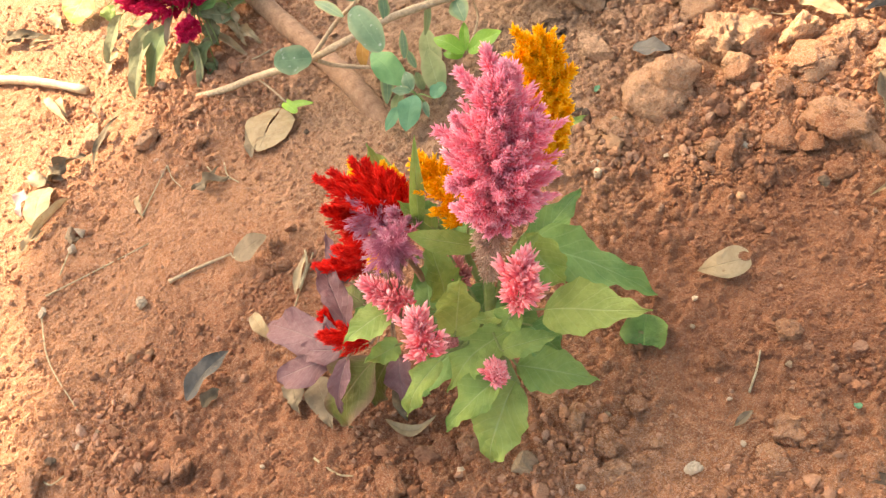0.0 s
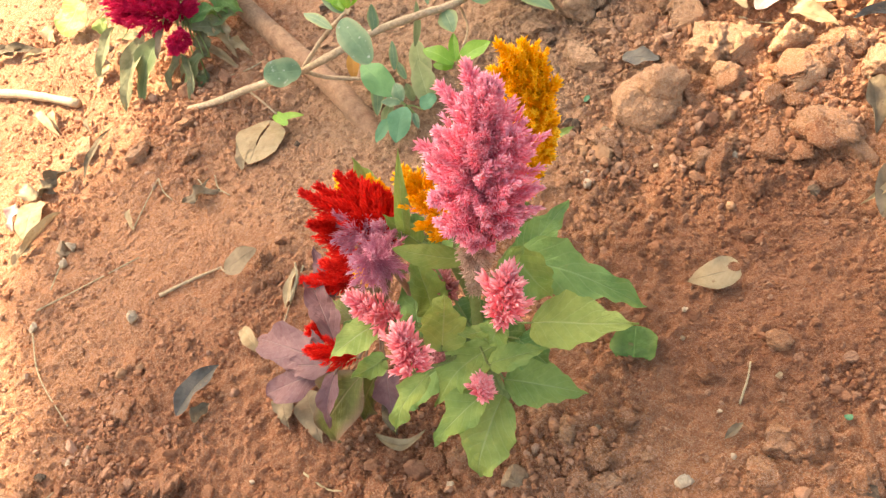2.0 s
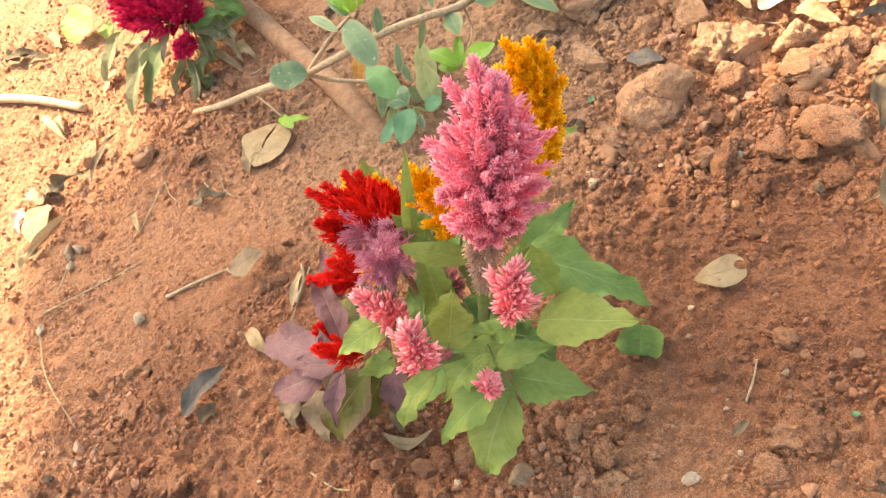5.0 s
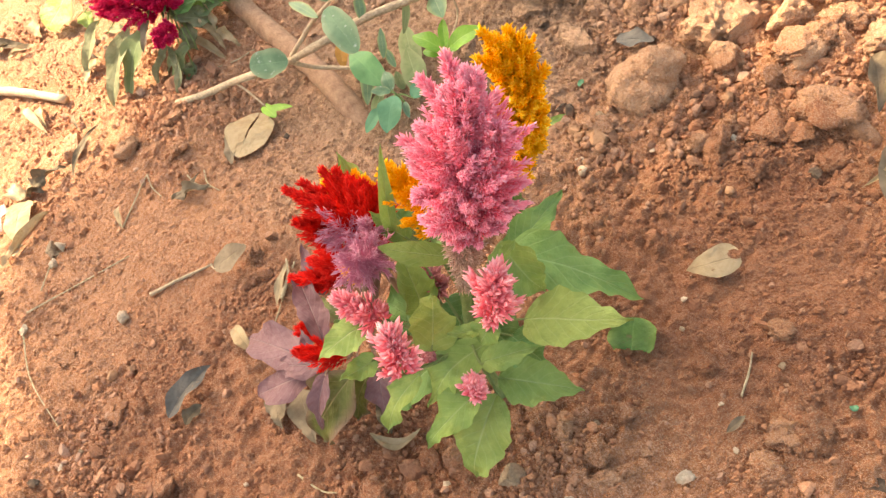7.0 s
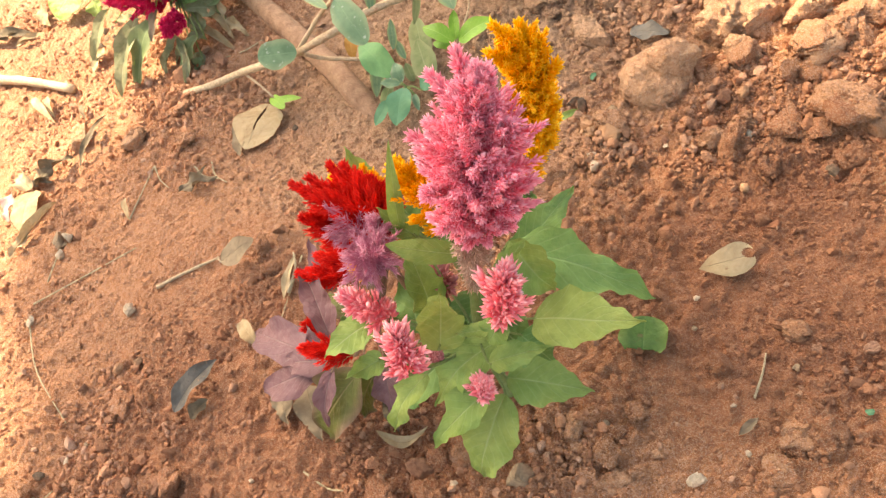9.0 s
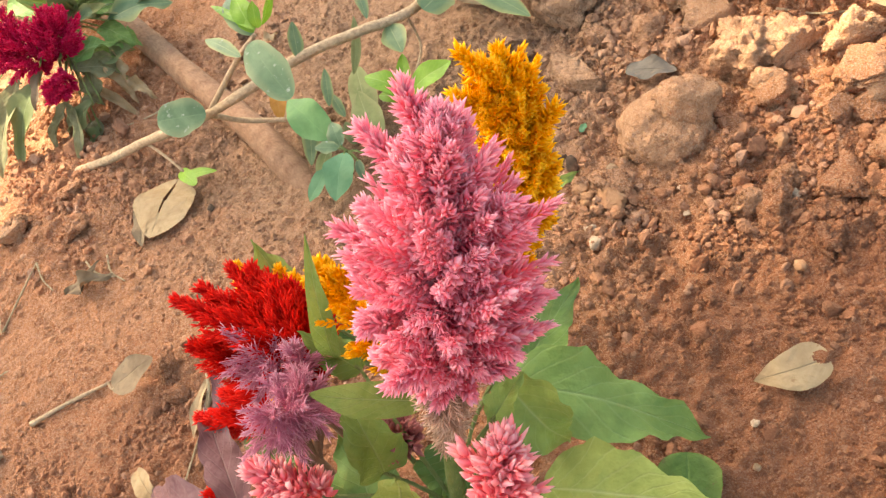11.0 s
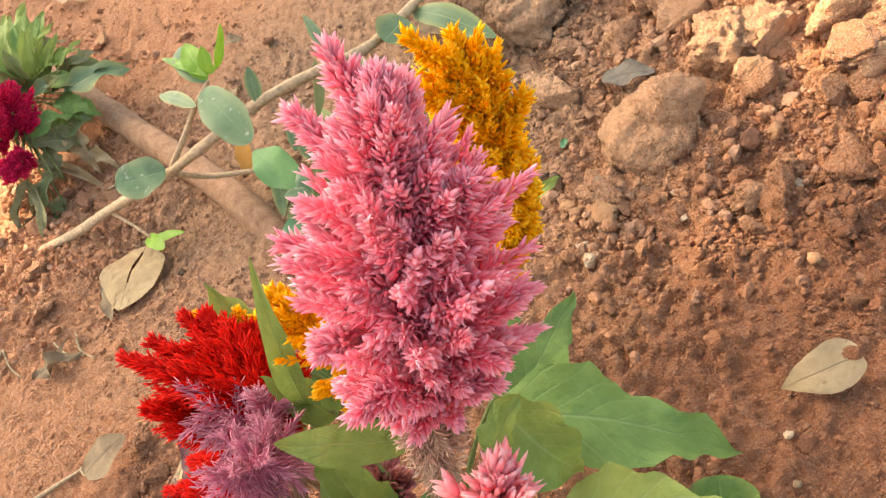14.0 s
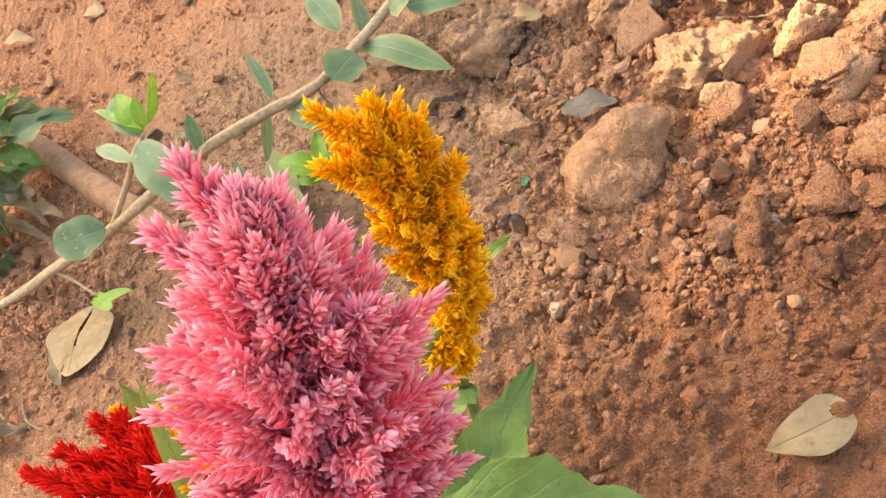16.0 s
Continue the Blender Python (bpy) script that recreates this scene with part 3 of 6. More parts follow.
def build_ground():
    xs, ys = spaced(-0.72, 0.28, 0.0018, 400.0), spaced(0.21, 0.82, 0.0018, 400.0)
    gx, gy = np.meshgrid(xs, ys)
    gz = height(gx, gy)
    nx, ny = len(xs), len(ys)
    me = bpy.data.meshes.new("ground")
    me.vertices.add(nx * ny)
    me.vertices.foreach_set("co", np.stack([gx, gy, gz], -1).astype(np.float32).ravel())
    i = (np.arange(ny - 1)[:, None] * nx + np.arange(nx - 1)[None]).ravel()
    quads = np.stack([i, i + 1, i + nx + 1, i + nx], -1).astype(np.int32)
    me.loops.add(quads.size)
    me.loops.foreach_set("vertex_index", quads.ravel())
    me.polygons.add(len(quads))
    me.polygons.foreach_set("loop_start", np.arange(0, quads.size, 4, dtype=np.int32))
    me.polygons.foreach_set("use_smooth", np.ones(len(quads), bool))
    me.update(calc_edges=True)
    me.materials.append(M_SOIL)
    return tagged(new("ground", me), "dry reddish-orange garden soil with crumbs and clods", "ground", kind="structure")


build_ground()


def scatter(count, lo, hi, level, seed, power=1.5, name="soil_crumbs", label="", clump=0.0):
    """Loose crumbs and clods that nobody could count, lying on the soil."""
    rng = np.random.default_rng(seed)
    bm = bmesh.new()
    bmesh.ops.create_icosphere(bm, subdivisions=level, radius=1.0)
    tv = np.array([v.co[:] for v in bm.verts])
    tf = np.array([[v.index for v in f.verts] for f in bm.faces])
    bm.free()
    x, y = rng.uniform(-0.97, 0.35, count * 9), rng.uniform(0.15, 1.5, count * 9)
    patch = np.clip(0.30 + 1.5 * fbm(x, y, 13.0, 2, 55) + 0.9 * fbm(x, y, 34.0, 2, 56), 0.10, 1)
    if clump:
        patch = patch * np.clip(roughness(x, y) - clump, 0.004, 1) * 2
    far = 1 - 0.6 * np.clip((y - 0.85) / 0.25, 0, 1)
    keep = rng.random(count * 9) < np.clip(0.20 + roughness(x, y), 0, 1) * patch * far
    x, y = x[keep][:count], y[keep][:count]
    n = len(x)
    size = lo + (hi - lo) * rng.random(n) ** (power * 2.2)
    size *= 0.55 + 0.45 * roughness(x, y)
    k = len(tv)
    v = tv[None] * (1 + rng.normal(0, 0.09, (n, k, 1)))
    for _ in range(8):
        face = rng.normal(size=(n, 1, 3))
        face /= np.linalg.norm(face, axis=2, keepdims=True)
        over = np.maximum((v * face).sum(2, keepdims=True) - rng.uniform(0.35, 0.80, (n, 1, 1)), 0)
        v = v - face * over * 0.95
    v = v * rng.uniform(0.65, 1.15, (n, 1, 3)) * size[:, None, None]
    q = rng.normal(size=(n, 4))
    q /= np.linalg.norm(q, axis=1, keepdims=True)
    w, a, b, c = q.T
    rot = np.stack([1 - 2 * (b * b + c * c), 2 * (a * b - w * c), 2 * (a * c + w * b), 2 * (a * b + w * c), 1 - 2 * (a * a + c * c),
                    2 * (b * c - w * a), 2 * (a * c - w * b), 2 * (b * c + w * a), 1 - 2 * (a * a + b * b)], -1).reshape(n, 3, 3)
    v = np.einsum("nij,nkj->nki", rot, v)
    v += np.stack([x, y, height(x, y) + size * rng.uniform(0.0, 0.42, n)], -1)[:, None]
    f = (tf[None] + (np.arange(n) * k)[:, None, None]).reshape(-1, 3)
    me = mesh_from(name, v.reshape(-1, 3), f, None, False)
    me.materials.append(M_CRUMB)
    return tagged(new(name, me), label, "soil", kind="stuff")


scatter(4600, 0.0030, 0.0088, 2, 11, 1.4, "soil_clods", "small crumbly clods of orange soil strewn about")
scatter(40000, 0.0016, 0.0052, 1, 12, 1.1, "soil_crumbs", "fine loose crumbs of orange soil")
scatter(30000, 0.0008, 0.0019, 1, 13, 1.0, "soil_grit", "fine reddish grit on the soil")


# ---- flowers ----
def pink_celosia():
    r = thing("celosia_plant", (-0.085, 0.350, ground_z(-0.085, 0.350)), "celosia plant with feathery pink plumes and broad green leaves", "flower")
    foot = np.array([-0.085, 0.350, 0.0])
    neck = np.array([-0.052, 0.353, 0.212])
    fork = np.array([-0.078, 0.348, 0.110])
    part("stem", tube([foot - (0, 0, 0.02), foot + (0.002, 0, 0.05), fork, neck + (0.006, 0, 0.012)], 0.0045, 0.0034, 14, 8, 0.04), M_STEM_GREEN, r)
    inner = plume(neck + (0.010, 0.001, 0.006), (-0.010, 0.374, 0.316), 0.0255, 150, 40, 0.0058, 0.0036, 4, ((0, 0.9), (0.4, 1.0), (0.8, 0.6), (1, 0.3)), (20, 80), bare=0.3, fan=0.6, fat=0.003)
    outer = plume(neck + (0.011, 0.000, 0.010), (-0.008, 0.376, 0.328), 0.0318, 150, 120, 0.0056, 0.0020, 3,
                  ((0, 0.72), (0.12, 0.92), (0.34, 1.0), (0.62, 0.78), (0.86, 0.40), (1, 0.12)), (14, 82), rag=0.14, fan=0.48, bare=0.28, fat=0.0040, thin=0.45)
    horns = [horn((-0.016, 0.376, 0.312), (-0.018, 0.384, 0.337), 0.0050, 91), horn((-0.050, 0.380, 0.268), (-0.067, 0.387, 0.280), 0.0055, 92),
             horn((-0.040, 0.378, 0.278), (-0.051, 0.382, 0.293), 0.0050, 93),
             horn((-0.028, 0.380, 0.300), (-0.040, 0.392, 0.318), 0.0050, 95), horn((-0.048, 0.352, 0.262), (-0.060, 0.346, 0.272), 0.0050, 96),
             horn((-0.040, 0.340, 0.252), (-0.052, 0.324, 0.266), 0.0055, 97), horn((-0.008, 0.362, 0.285), (0.004, 0.358, 0.300), 0.0050, 98)]
    part("plume", merged([inner, outer] + horns), M_PINK, r, "tall feathery pink plume, paler at the points")
    part("withered_collar", plume(fork + (neck - fork) * 0.64, neck + (0.009, 0, 0.022), 0.0108, 120, 24, 0.0052, 0.0012, 8, ((0, 0.55), (1, 1)), (-35, 10), droop=0.5, bare=0.2),
         M_PINK_OLD, r, "brownish withered florets below the plume")

    def side(top, low, rad, n, seed, mat=M_PINK_PALE, tep=0.0066):
        top, low = np.array(top), np.array(low)
        p = part("side_plume", plume(low, top, rad * 0.92, int(n * 0.8), 20, tep * 1.25, 0.0043, seed, ((0, 0.7), (0.3, 1.0), (0.7, 0.62), (1, 0.08)), (22, 84), rag=0.22, fan=0.42, bare=0.1, fat=0.0022, thin=0.45), mat, r, "small pink side plume")
        part("plume_stalk", tube([fork, (fork + low) / 2 - (0, 0, 0.006), low], 0.0017, 0.0013, 10, 6), M_STEM_GREEN, p)

    side((-0.022, 0.319, 0.236), (-0.037, 0.304, 0.196), 0.0150, 40, 21)
    side((-0.102, 0.311, 0.205), (-0.104, 0.295, 0.168), 0.0150, 40, 22)
    side((-0.152, 0.353, 0.188), (-0.122, 0.341, 0.163), 0.0125, 32, 23)
    side((-0.064, 0.294, 0.150), (-0.068, 0.290, 0.134), 0.0082, 22, 24, tep=0.005)
    side((-0.093, 0.376, 0.158), (-0.095, 0.369, 0.140), 0.0130, 28, 25, M_PINK_DIM)
    side((-0.093, 0.317, 0.150), (-0.098, 0.318, 0.142), 0.0035, 9, 26, M_PINK_DIM, 0.003)
    g, y, dp = M_LEAF, M_LEAF_YEL, M_LEAF_DEEP
    leaf(r, dp, (-0.048, 0.389, 0.145), (0.041, 0.373, 0.077), 0.051, fork, arch=0.14, fold=0.12, wave=0.14, roll=8, teeth=0.28)
    leaf(r, y, (-0.033, 0.340, 0.134), (0.041, 0.307, 0.164), 0.050, fork, arch=0.02, fold=0.10, wave=0.05, roll=4)
    leaf(r, g, (-0.037, 0.378, 0.172), (-0.017, 0.360, 0.132), 0.045, fork, arch=0.26, fold=0.5, wave=0.06, roll=-18)
    leaf(r, dp, (-0.052, 0.385, 0.125), (-0.004, 0.466, 0.103), 0.036, fork, arch=0.10, fold=0.3, up=(0.1, -0.5, 0.8))
    leaf(r, g, (-0.060, 0.314, 0.108), (-0.006, 0.305, 0.086), 0.043, fork, arch=0.10, fold=0.15, wave=0.05)
    leaf(r, y, (-0.062, 0.304, 0.105), (-0.099, 0.274, 0.040), 0.054, fork, arch=0.18, fold=0.12, wave=0.07, roll=6)
    leaf(r, g, (-0.071, 0.303, 0.112), (-0.117, 0.278, 0.092), 0.037, fork, arch=0.14, fold=0.2, roll=-8)
    leaf(r, g, (-0.060, 0.331, 0.128), (-0.114, 0.305, 0.098), 0.045, fork, arch=0.18, fold=0.22, roll=-8)
    leaf(r, y, (-0.111, 0.317, 0.125), (-0.148, 0.295, 0.088), 0.026, fork, arch=0.18, fold=0.2, wave=0.22)
    leaf(r, y, (-0.092, 0.319, 0.150), (-0.067, 0.317, 0.218), 0.040, fork, arch=-0.10, fold=0.25, wave=0.08, up=(0.1, -0.9, 0.4))
    leaf(r, y, (-0.138, 0.349, 0.150), (-0.178, 0.330, 0.146), 0.035, fork, arch=0.14, fold=0.15, wave=0.05)
    leaf(r, g, (-0.139, 0.329, 0.135), (-0.160, 0.311, 0.147), 0.025, fork, arch=-0.12, fold=0.5, wave=0.10, roll=18)
    leaf(r, y, (-0.064, 0.366, 0.183), (-0.105, 0.362, 0.215), 0.0185, (-0.064, 0.351, 0.180), arch=0.06, fold=0.06, wave=0.02, quilt=0.0, shape="oval", up=(0.0, -0.8, 0.6))
    leaf(r, g, (-0.100, 0.393, 0.175), (-0.119, 0.403, 0.203), 0.024, fork, arch=-0.05, fold=0.3)
    leaf(r, g, (-0.104, 0.359, 0.140), (-0.096, 0.367, 0.205), 0.037, fork, arch=0.10, fold=0.3, up=(0.3, -0.8, 0.4), roll=-15)
    leaf(r, dp, (-0.048, 0.341, 0.115), (-0.030, 0.327, 0.092), 0.040, fork, arch=0.1)
    leaf(r, g, (-0.064, 0.312, 0.135), (-0.020, 0.313, 0.142), 0.025, fork, arch=0.08, fold=0.15, wave=0.1)
    leaf(r, y, (-0.054, 0.320, 0.165), (-0.075, 0.316, 0.172), 0.015, fork, arch=-0.08, fold=0.4)
    leaf(r, g, (-0.044, 0.322, 0.168), (-0.056, 0.312, 0.160), 0.022, fork, arch=0.12, fold=0.1, shape="oval")
    leaf(r, dp, (-0.072, 0.371, 0.130), (-0.088, 0.347, 0.110), 0.037, fork, arch=0.1)
    leaf(r, dp, (-0.119, 0.352, 0.120), (-0.121, 0.398, 0.135), 0.043, fork, arch=0.1)
    leaf(r, dp, (-0.074, 0.398, 0.150), (-0.092, 0.429, 0.150), 0.030, fork, arch=0.1)
    leaf(r, dp, (-0.108, 0.337, 0.100), (-0.154, 0.326, 0.060), 0.043, fork, arch=0.12)
    leaf(r, dp, (-0.037, 0.370, 0.120), (-0.020, 0.407, 0.120), 0.037, fork, arch=0.1)
    leaf(r, g, (-0.043, 0.357, 0.170), (-0.024, 0.371, 0.180), 0.018, fork, arch=0.05, fold=0.4)
    leaf(r, dp, (-0.074, 0.364, 0.110), (-0.044, 0.337, 0.080), 0.050, fork, arch=0.1)
    return r


def red_celosia():
    r = thing("red_celosia_plant", (-0.170, 0.405, ground_z(-0.170, 0.405)), "celosia plant with flame-red plumes and dusky purple leaves", "flower")
    foot = np.array([-0.170, 0.405, 0.0])
    fork = np.array([-0.165, 0.400, 0.085])
    part("stem", tube([foot - (0, 0, 0.02), fork, fork + (0.012, 0, 0.05)], 0.0036, 0.0026, 10, 8, 0.04), M_STEM_PINK, r)

    def spike(low, top, rad, n, seed):
        low, top = np.array(low), np.array(top)
        p = part("red_plume", plume(low, top, rad, int(n * 1.6), 34, 0.0056, 0.0014, seed, ((0, 1.35), (0.35, 1.15), (0.7, 0.6), (1, 0.02)), (50, 87), flat=0.85, fan=0.34, rag=0.16, bare=0.1, fat=0.0014),
                 M_RED, r)
        part("plume_stalk", tube([fork, (fork + low) / 2, low], 0.0016, 0.0012, 8, 6), M_STEM_PINK, p)

    part("red_plume", plume((-0.120, 0.402, 0.160), (-0.152, 0.444, 0.198), 0.0215, 130, 36, 0.0058, 0.0015, 30, ((0, 0.9), (0.4, 1.0), (0.8, 0.7), (1, 0.3)), (40, 82), fan=0.36, rag=0.16, bare=0.1, fat=0.0014), M_RED, r)
    spike((-0.126, 0.405, 0.178), (-0.183, 0.434, 0.212), 0.0140, 56, 31)
    spike((-0.132, 0.412, 0.165), (-0.158, 0.452, 0.206), 0.0130, 40, 32)
    spike((-0.128, 0.412, 0.165), (-0.148, 0.449, 0.205), 0.0125, 40, 33)
    spike((-0.126, 0.410, 0.170), (-0.134, 0.442, 0.194), 0.0110, 34, 34)
    spike((-0.131, 0.408, 0.172), (-0.174, 0.444, 0.206), 0.0125, 44, 41)
    spike((-0.128, 0.400, 0.178), (-0.136, 0.440, 0.203), 0.0125, 44, 42)
    spike((-0.124, 0.408, 0.165), (-0.128, 0.438, 0.198), 0.0120, 40, 43)
    spike((-0.153, 0.411, 0.165), (-0.182, 0.418, 0.195), 0.0120, 40, 35)
    spike((-0.159, 0.408, 0.140), (-0.188, 0.433, 0.145), 0.0110, 30, 36)
    spike((-0.177, 0.410, 0.120), (-0.225, 0.424, 0.122), 0.0105, 36, 37)
    spike((-0.166, 0.411, 0.130), (-0.202, 0.428, 0.135), 0.0100, 30, 38)
    spike((-0.165, 0.340, 0.125), (-0.204, 0.346, 0.138), 0.0110, 38, 39)
    spike((-0.200, 0.371, 0.105), (-0.216, 0.383, 0.115), 0.0075, 18, 40)
    pu, br = M_LEAF_PURPLE, M_LEAF_BRONZE
    leaf(r, pu, (-0.209, 0.363, 0.085), (-0.311, 0.432, 0.035), 0.044, fork, arch=0.14, fold=0.12, stalk_mat=M_STEM_PINK)
    leaf(r, pu, (-0.211, 0.359, 0.078), (-0.287, 0.367, 0.045), 0.040, fork, arch=0.10, fold=0.15, shape="long", stalk_mat=M_STEM_PINK)
    leaf(r, pu, (-0.189, 0.358, 0.115), (-0.226, 0.437, 0.112), 0.030, fork, arch=0.14, fold=0.35, roll=-20, stalk_mat=M_STEM_PINK)
    leaf(r, pu, (-0.195, 0.347, 0.100), (-0.216, 0.320, 0.058), 0.022, fork, arch=0.16, fold=0.35, stalk_mat=M_STEM_PINK)
    leaf(r, br, (-0.174, 0.344, 0.095), (-0.230, 0.326, 0.030), 0.056, fork, arch=0.16, fold=0.12, shape="long", stalk_mat=M_STEM_PINK)
    leaf(r, pu, (-0.201, 0.355, 0.110), (-0.209, 0.375, 0.122), 0.013, fork, arch=0.10, fold=0.3, stalk_mat=M_STEM_PINK)
    leaf(r, pu, (-0.159, 0.349, 0.085), (-0.165, 0.326, 0.050), 0.030, fork, arch=0.12, fold=0.2, stalk_mat=M_STEM_PINK)
    leaf(r, pu, (-0.199, 0.413, 0.105), (-0.212, 0.449, 0.130), 0.024, fork, arch=0.12, fold=0.4, stalk_mat=M_STEM_PINK)
    leaf(r, br, (-0.189, 0.399, 0.090), (-0.219, 0.431, 0.075), 0.030, fork, arch=0.1, stalk_mat=M_STEM_PINK)
    leaf(r, M_LEAF_DEEP, (-0.185, 0.379, 0.085), (-0.185, 0.412, 0.085), 0.030, fork, arch=0.1)
    leaf(r, br, (-0.166, 0.358, 0.080), (-0.200, 0.338, 0.030), 0.044, fork, arch=0.12, fold=0.15, stalk_mat=M_STEM_PINK)
    leaf(r, pu, (-0.206, 0.359, 0.090), (-0.257, 0.374, 0.070), 0.030, fork, arch=0.12, fold=0.1, stalk_mat=M_STEM_PINK)


def purple_celosia():
    r = thing("purple_celosia_plant", (-0.128, 0.388, ground_z(-0.128, 0.388)), "celosia plant with faded purple feathery flower heads gone limp", "flower")
    foot = np.array([-0.128, 0.388, 0.0])
    fork = np.array([-0.124, 0.384, 0.120])
    part("stem", tube([foot - (0, 0, 0.02), fork, (-0.121, 0.378, 0.175)], 0.0034, 0.0024, 10, 8, 0.04), M_STEM_PINK, r)
    for low, top, rad, n, seed in (((-0.128, 0.394, 0.180), (-0.161, 0.418, 0.200), 0.0155, 52, 51), ((-0.115, 0.372, 0.195), (-0.128, 0.347, 0.225), 0.0165, 60, 52),
                                   ((-0.122, 0.384, 0.185), (-0.121, 0.406, 0.205), 0.0105, 26, 53), ((-0.123, 0.376, 0.190), (-0.128, 0.343, 0.205), 0.0120, 30, 54),
                                   ((-0.130, 0.393, 0.175), (-0.171, 0.411, 0.178), 0.0110, 26, 55)):
        part("purple_plume", plume(low, top, rad, int(n * 0.55), 64, 0.0058, 0.0009, seed, ((0, 0.8), (0.4, 1.0), (0.8, 0.9), (1, 0.6)), (-5, 60), droop=0.30, fan=0.34, bare=0.05, hook=0.45, rag=0.25),
             M_PURPLE, r)


def golden_celosia():
    r = thing("golden_celosia_plant", (-0.102, 0.425, ground_z(-0.102, 0.425)), "celosia plant with golden yellow plumes among upright leaves", "flower")
    foot = np.array([-0.102, 0.425, 0.0])
    fork = np.array([-0.098, 0.420, 0.110])
    part("stem", tube([foot - (0, 0, 0.02), fork, (-0.092, 0.412, 0.15)], 0.0036, 0.0026, 10, 8, 0.04), M_STEM_GREEN, r)
    for low, top, rad, n, seed in (((-0.070, 0.382, 0.190), (-0.092, 0.407, 0.243), 0.0165, 72, 61), ((-0.161, 0.451, 0.165), (-0.172, 0.477, 0.180), 0.006, 14, 62),
                                   ((-0.144, 0.445, 0.160), (-0.135, 0.450, 0.197), 0.006, 24, 63), ((-0.124, 0.425, 0.165), (-0.129, 0.446, 0.195), 0.005, 20, 65), ((-0.140, 0.392, 0.150), (-0.159, 0.390, 0.160), 0.008, 16, 64)):
        p = part("golden_plume", plume(low, top, rad, int(n * 1.4), 30, 0.0044, 0.0024, seed, ((0, 0.7), (0.4, 1.0), (0.8, 0.6), (1, 0.25)), (24, 76), fan=0.5, fat=0.0012), M_YELLOW, r)
        part("plume_stalk", tube([fork, (fork + np.array(low)) / 2, low], 0.0015, 0.0011, 8, 6), M_STEM_GREEN, p)
    leaf(r, M_LEAF, (-0.113, 0.402, 0.172), (-0.083, 0.399, 0.266), 0.0135, fork, arch=0.10, fold=0.45, shape="long", up=(0.3, -0.9, 0.3), roll=12)
    leaf(r, M_LEAF_YEL, (-0.136, 0.444, 0.164), (-0.145, 0.462, 0.206), 0.027, fork, arch=0.08, fold=0.2, up=(0.1, -0.8, 0.5))
    leaf(r, M_LEAF, (-0.141, 0.450, 0.145), (-0.129, 0.449, 0.185), 0.020, fork, arch=0.06, fold=0.3, up=(0.3, -0.9, 0.3))
    leaf(r, M_LEAF_DEEP, (-0.115, 0.435, 0.135), (-0.129, 0.449, 0.150), 0.024, fork, arch=0.1)
    leaf(r, M_LEAF_DEEP, (-0.112, 0.432, 0.130), (-0.082, 0.428, 0.140), 0.026, fork, arch=0.1)
    leaf(r, M_LEAF, (-0.100, 0.416, 0.140), (-0.098, 0.421, 0.165), 0.013, fork, arch=0.06, up=(0.2, -0.9, 0.3))
    leaf(r, M_LEAF_DEEP, (-0.140, 0.446, 0.120), (-0.159, 0.446, 0.110), 0.030, fork, arch=0.1)


def orange_celosia():
    foot = np.array([-0.070, 0.474, 0.0])
    r = thing("orange_celosia_plant", (foot[0], foot[1], ground_z(foot[0], foot[1])), "celosia plant with an upright bright orange plume", "flower")
    neck = np.array([-0.015, 0.476, 0.150])
    fork = np.array([-0.042, 0.478, 0.090])
    part("stem", tube([foot - (0, 0, 0.02), fork, (-0.042, 0.464, 0.140), neck], 0.0036, 0.0026, 12, 8, 0.04), M_STEM_GREEN, r)
    head = plume((-0.016, 0.476, 0.142), (-0.004, 0.468, 0.262), 0.0215, 120, 60, 0.0052, 0.0021, 71, ((0, 0.35), (0.3, 0.72), (0.7, 1.0), (0.88, 0.85), (1, 0.35)), (24, 80), fan=0.32, rag=0.2, fat=0.0030, thin=0.5)
    core = plume((-0.016, 0.476, 0.144), (-0.004, 0.469, 0.254), 0.0185, 110, 40, 0.0054, 0.0036, 70, ((0, 0.4), (0.4, 0.9), (0.8, 1.0), (1, 0.5)), (20, 80), bare=0.3, fan=0.6, fat=0.0025)
    horns = [horn((-0.006, 0.464, 0.255), (-0.014, 0.455, 0.284), 0.0050, 171), horn((0.000, 0.470, 0.238), (-0.001, 0.476, 0.266), 0.0060, 172),
             horn((0.000, 0.468, 0.215), (0.018, 0.465, 0.232), 0.0055, 173), horn((-0.008, 0.474, 0.172), (0.003, 0.474, 0.189), 0.0050, 174),
             horn((-0.012, 0.462, 0.240), (-0.024, 0.457, 0.262), 0.0055, 175), horn((0.002, 0.470, 0.230), (0.010, 0.472, 0.252), 0.0055, 176)]
    low = plume((-0.038, 0.465, 0.122), (-0.016, 0.474, 0.160), 0.0120, 60, 26, 0.0062, 0.0024, 76, ((0, 0.8), (0.5, 1.0), (1, 0.8)), (24, 74), bare=0.1)
    part("orange_plume", merged([core, head, low] + horns), M_ORANGE, r)
    leaf(r, M_LEAF, (-0.018, 0.492, 0.140), (0.011, 0.508, 0.140), 0.013, fork, arch=0.04, fold=0.35, wave=0.15)
    leaf(r, M_LEAF_DEEP, fork, (-0.060, 0.450, 0.10), 0.030, arch=0.1)
    leaf(r, M_LEAF_DEEP, fork, (-0.060, 0.515, 0.06), 0.030, arch=0.1)


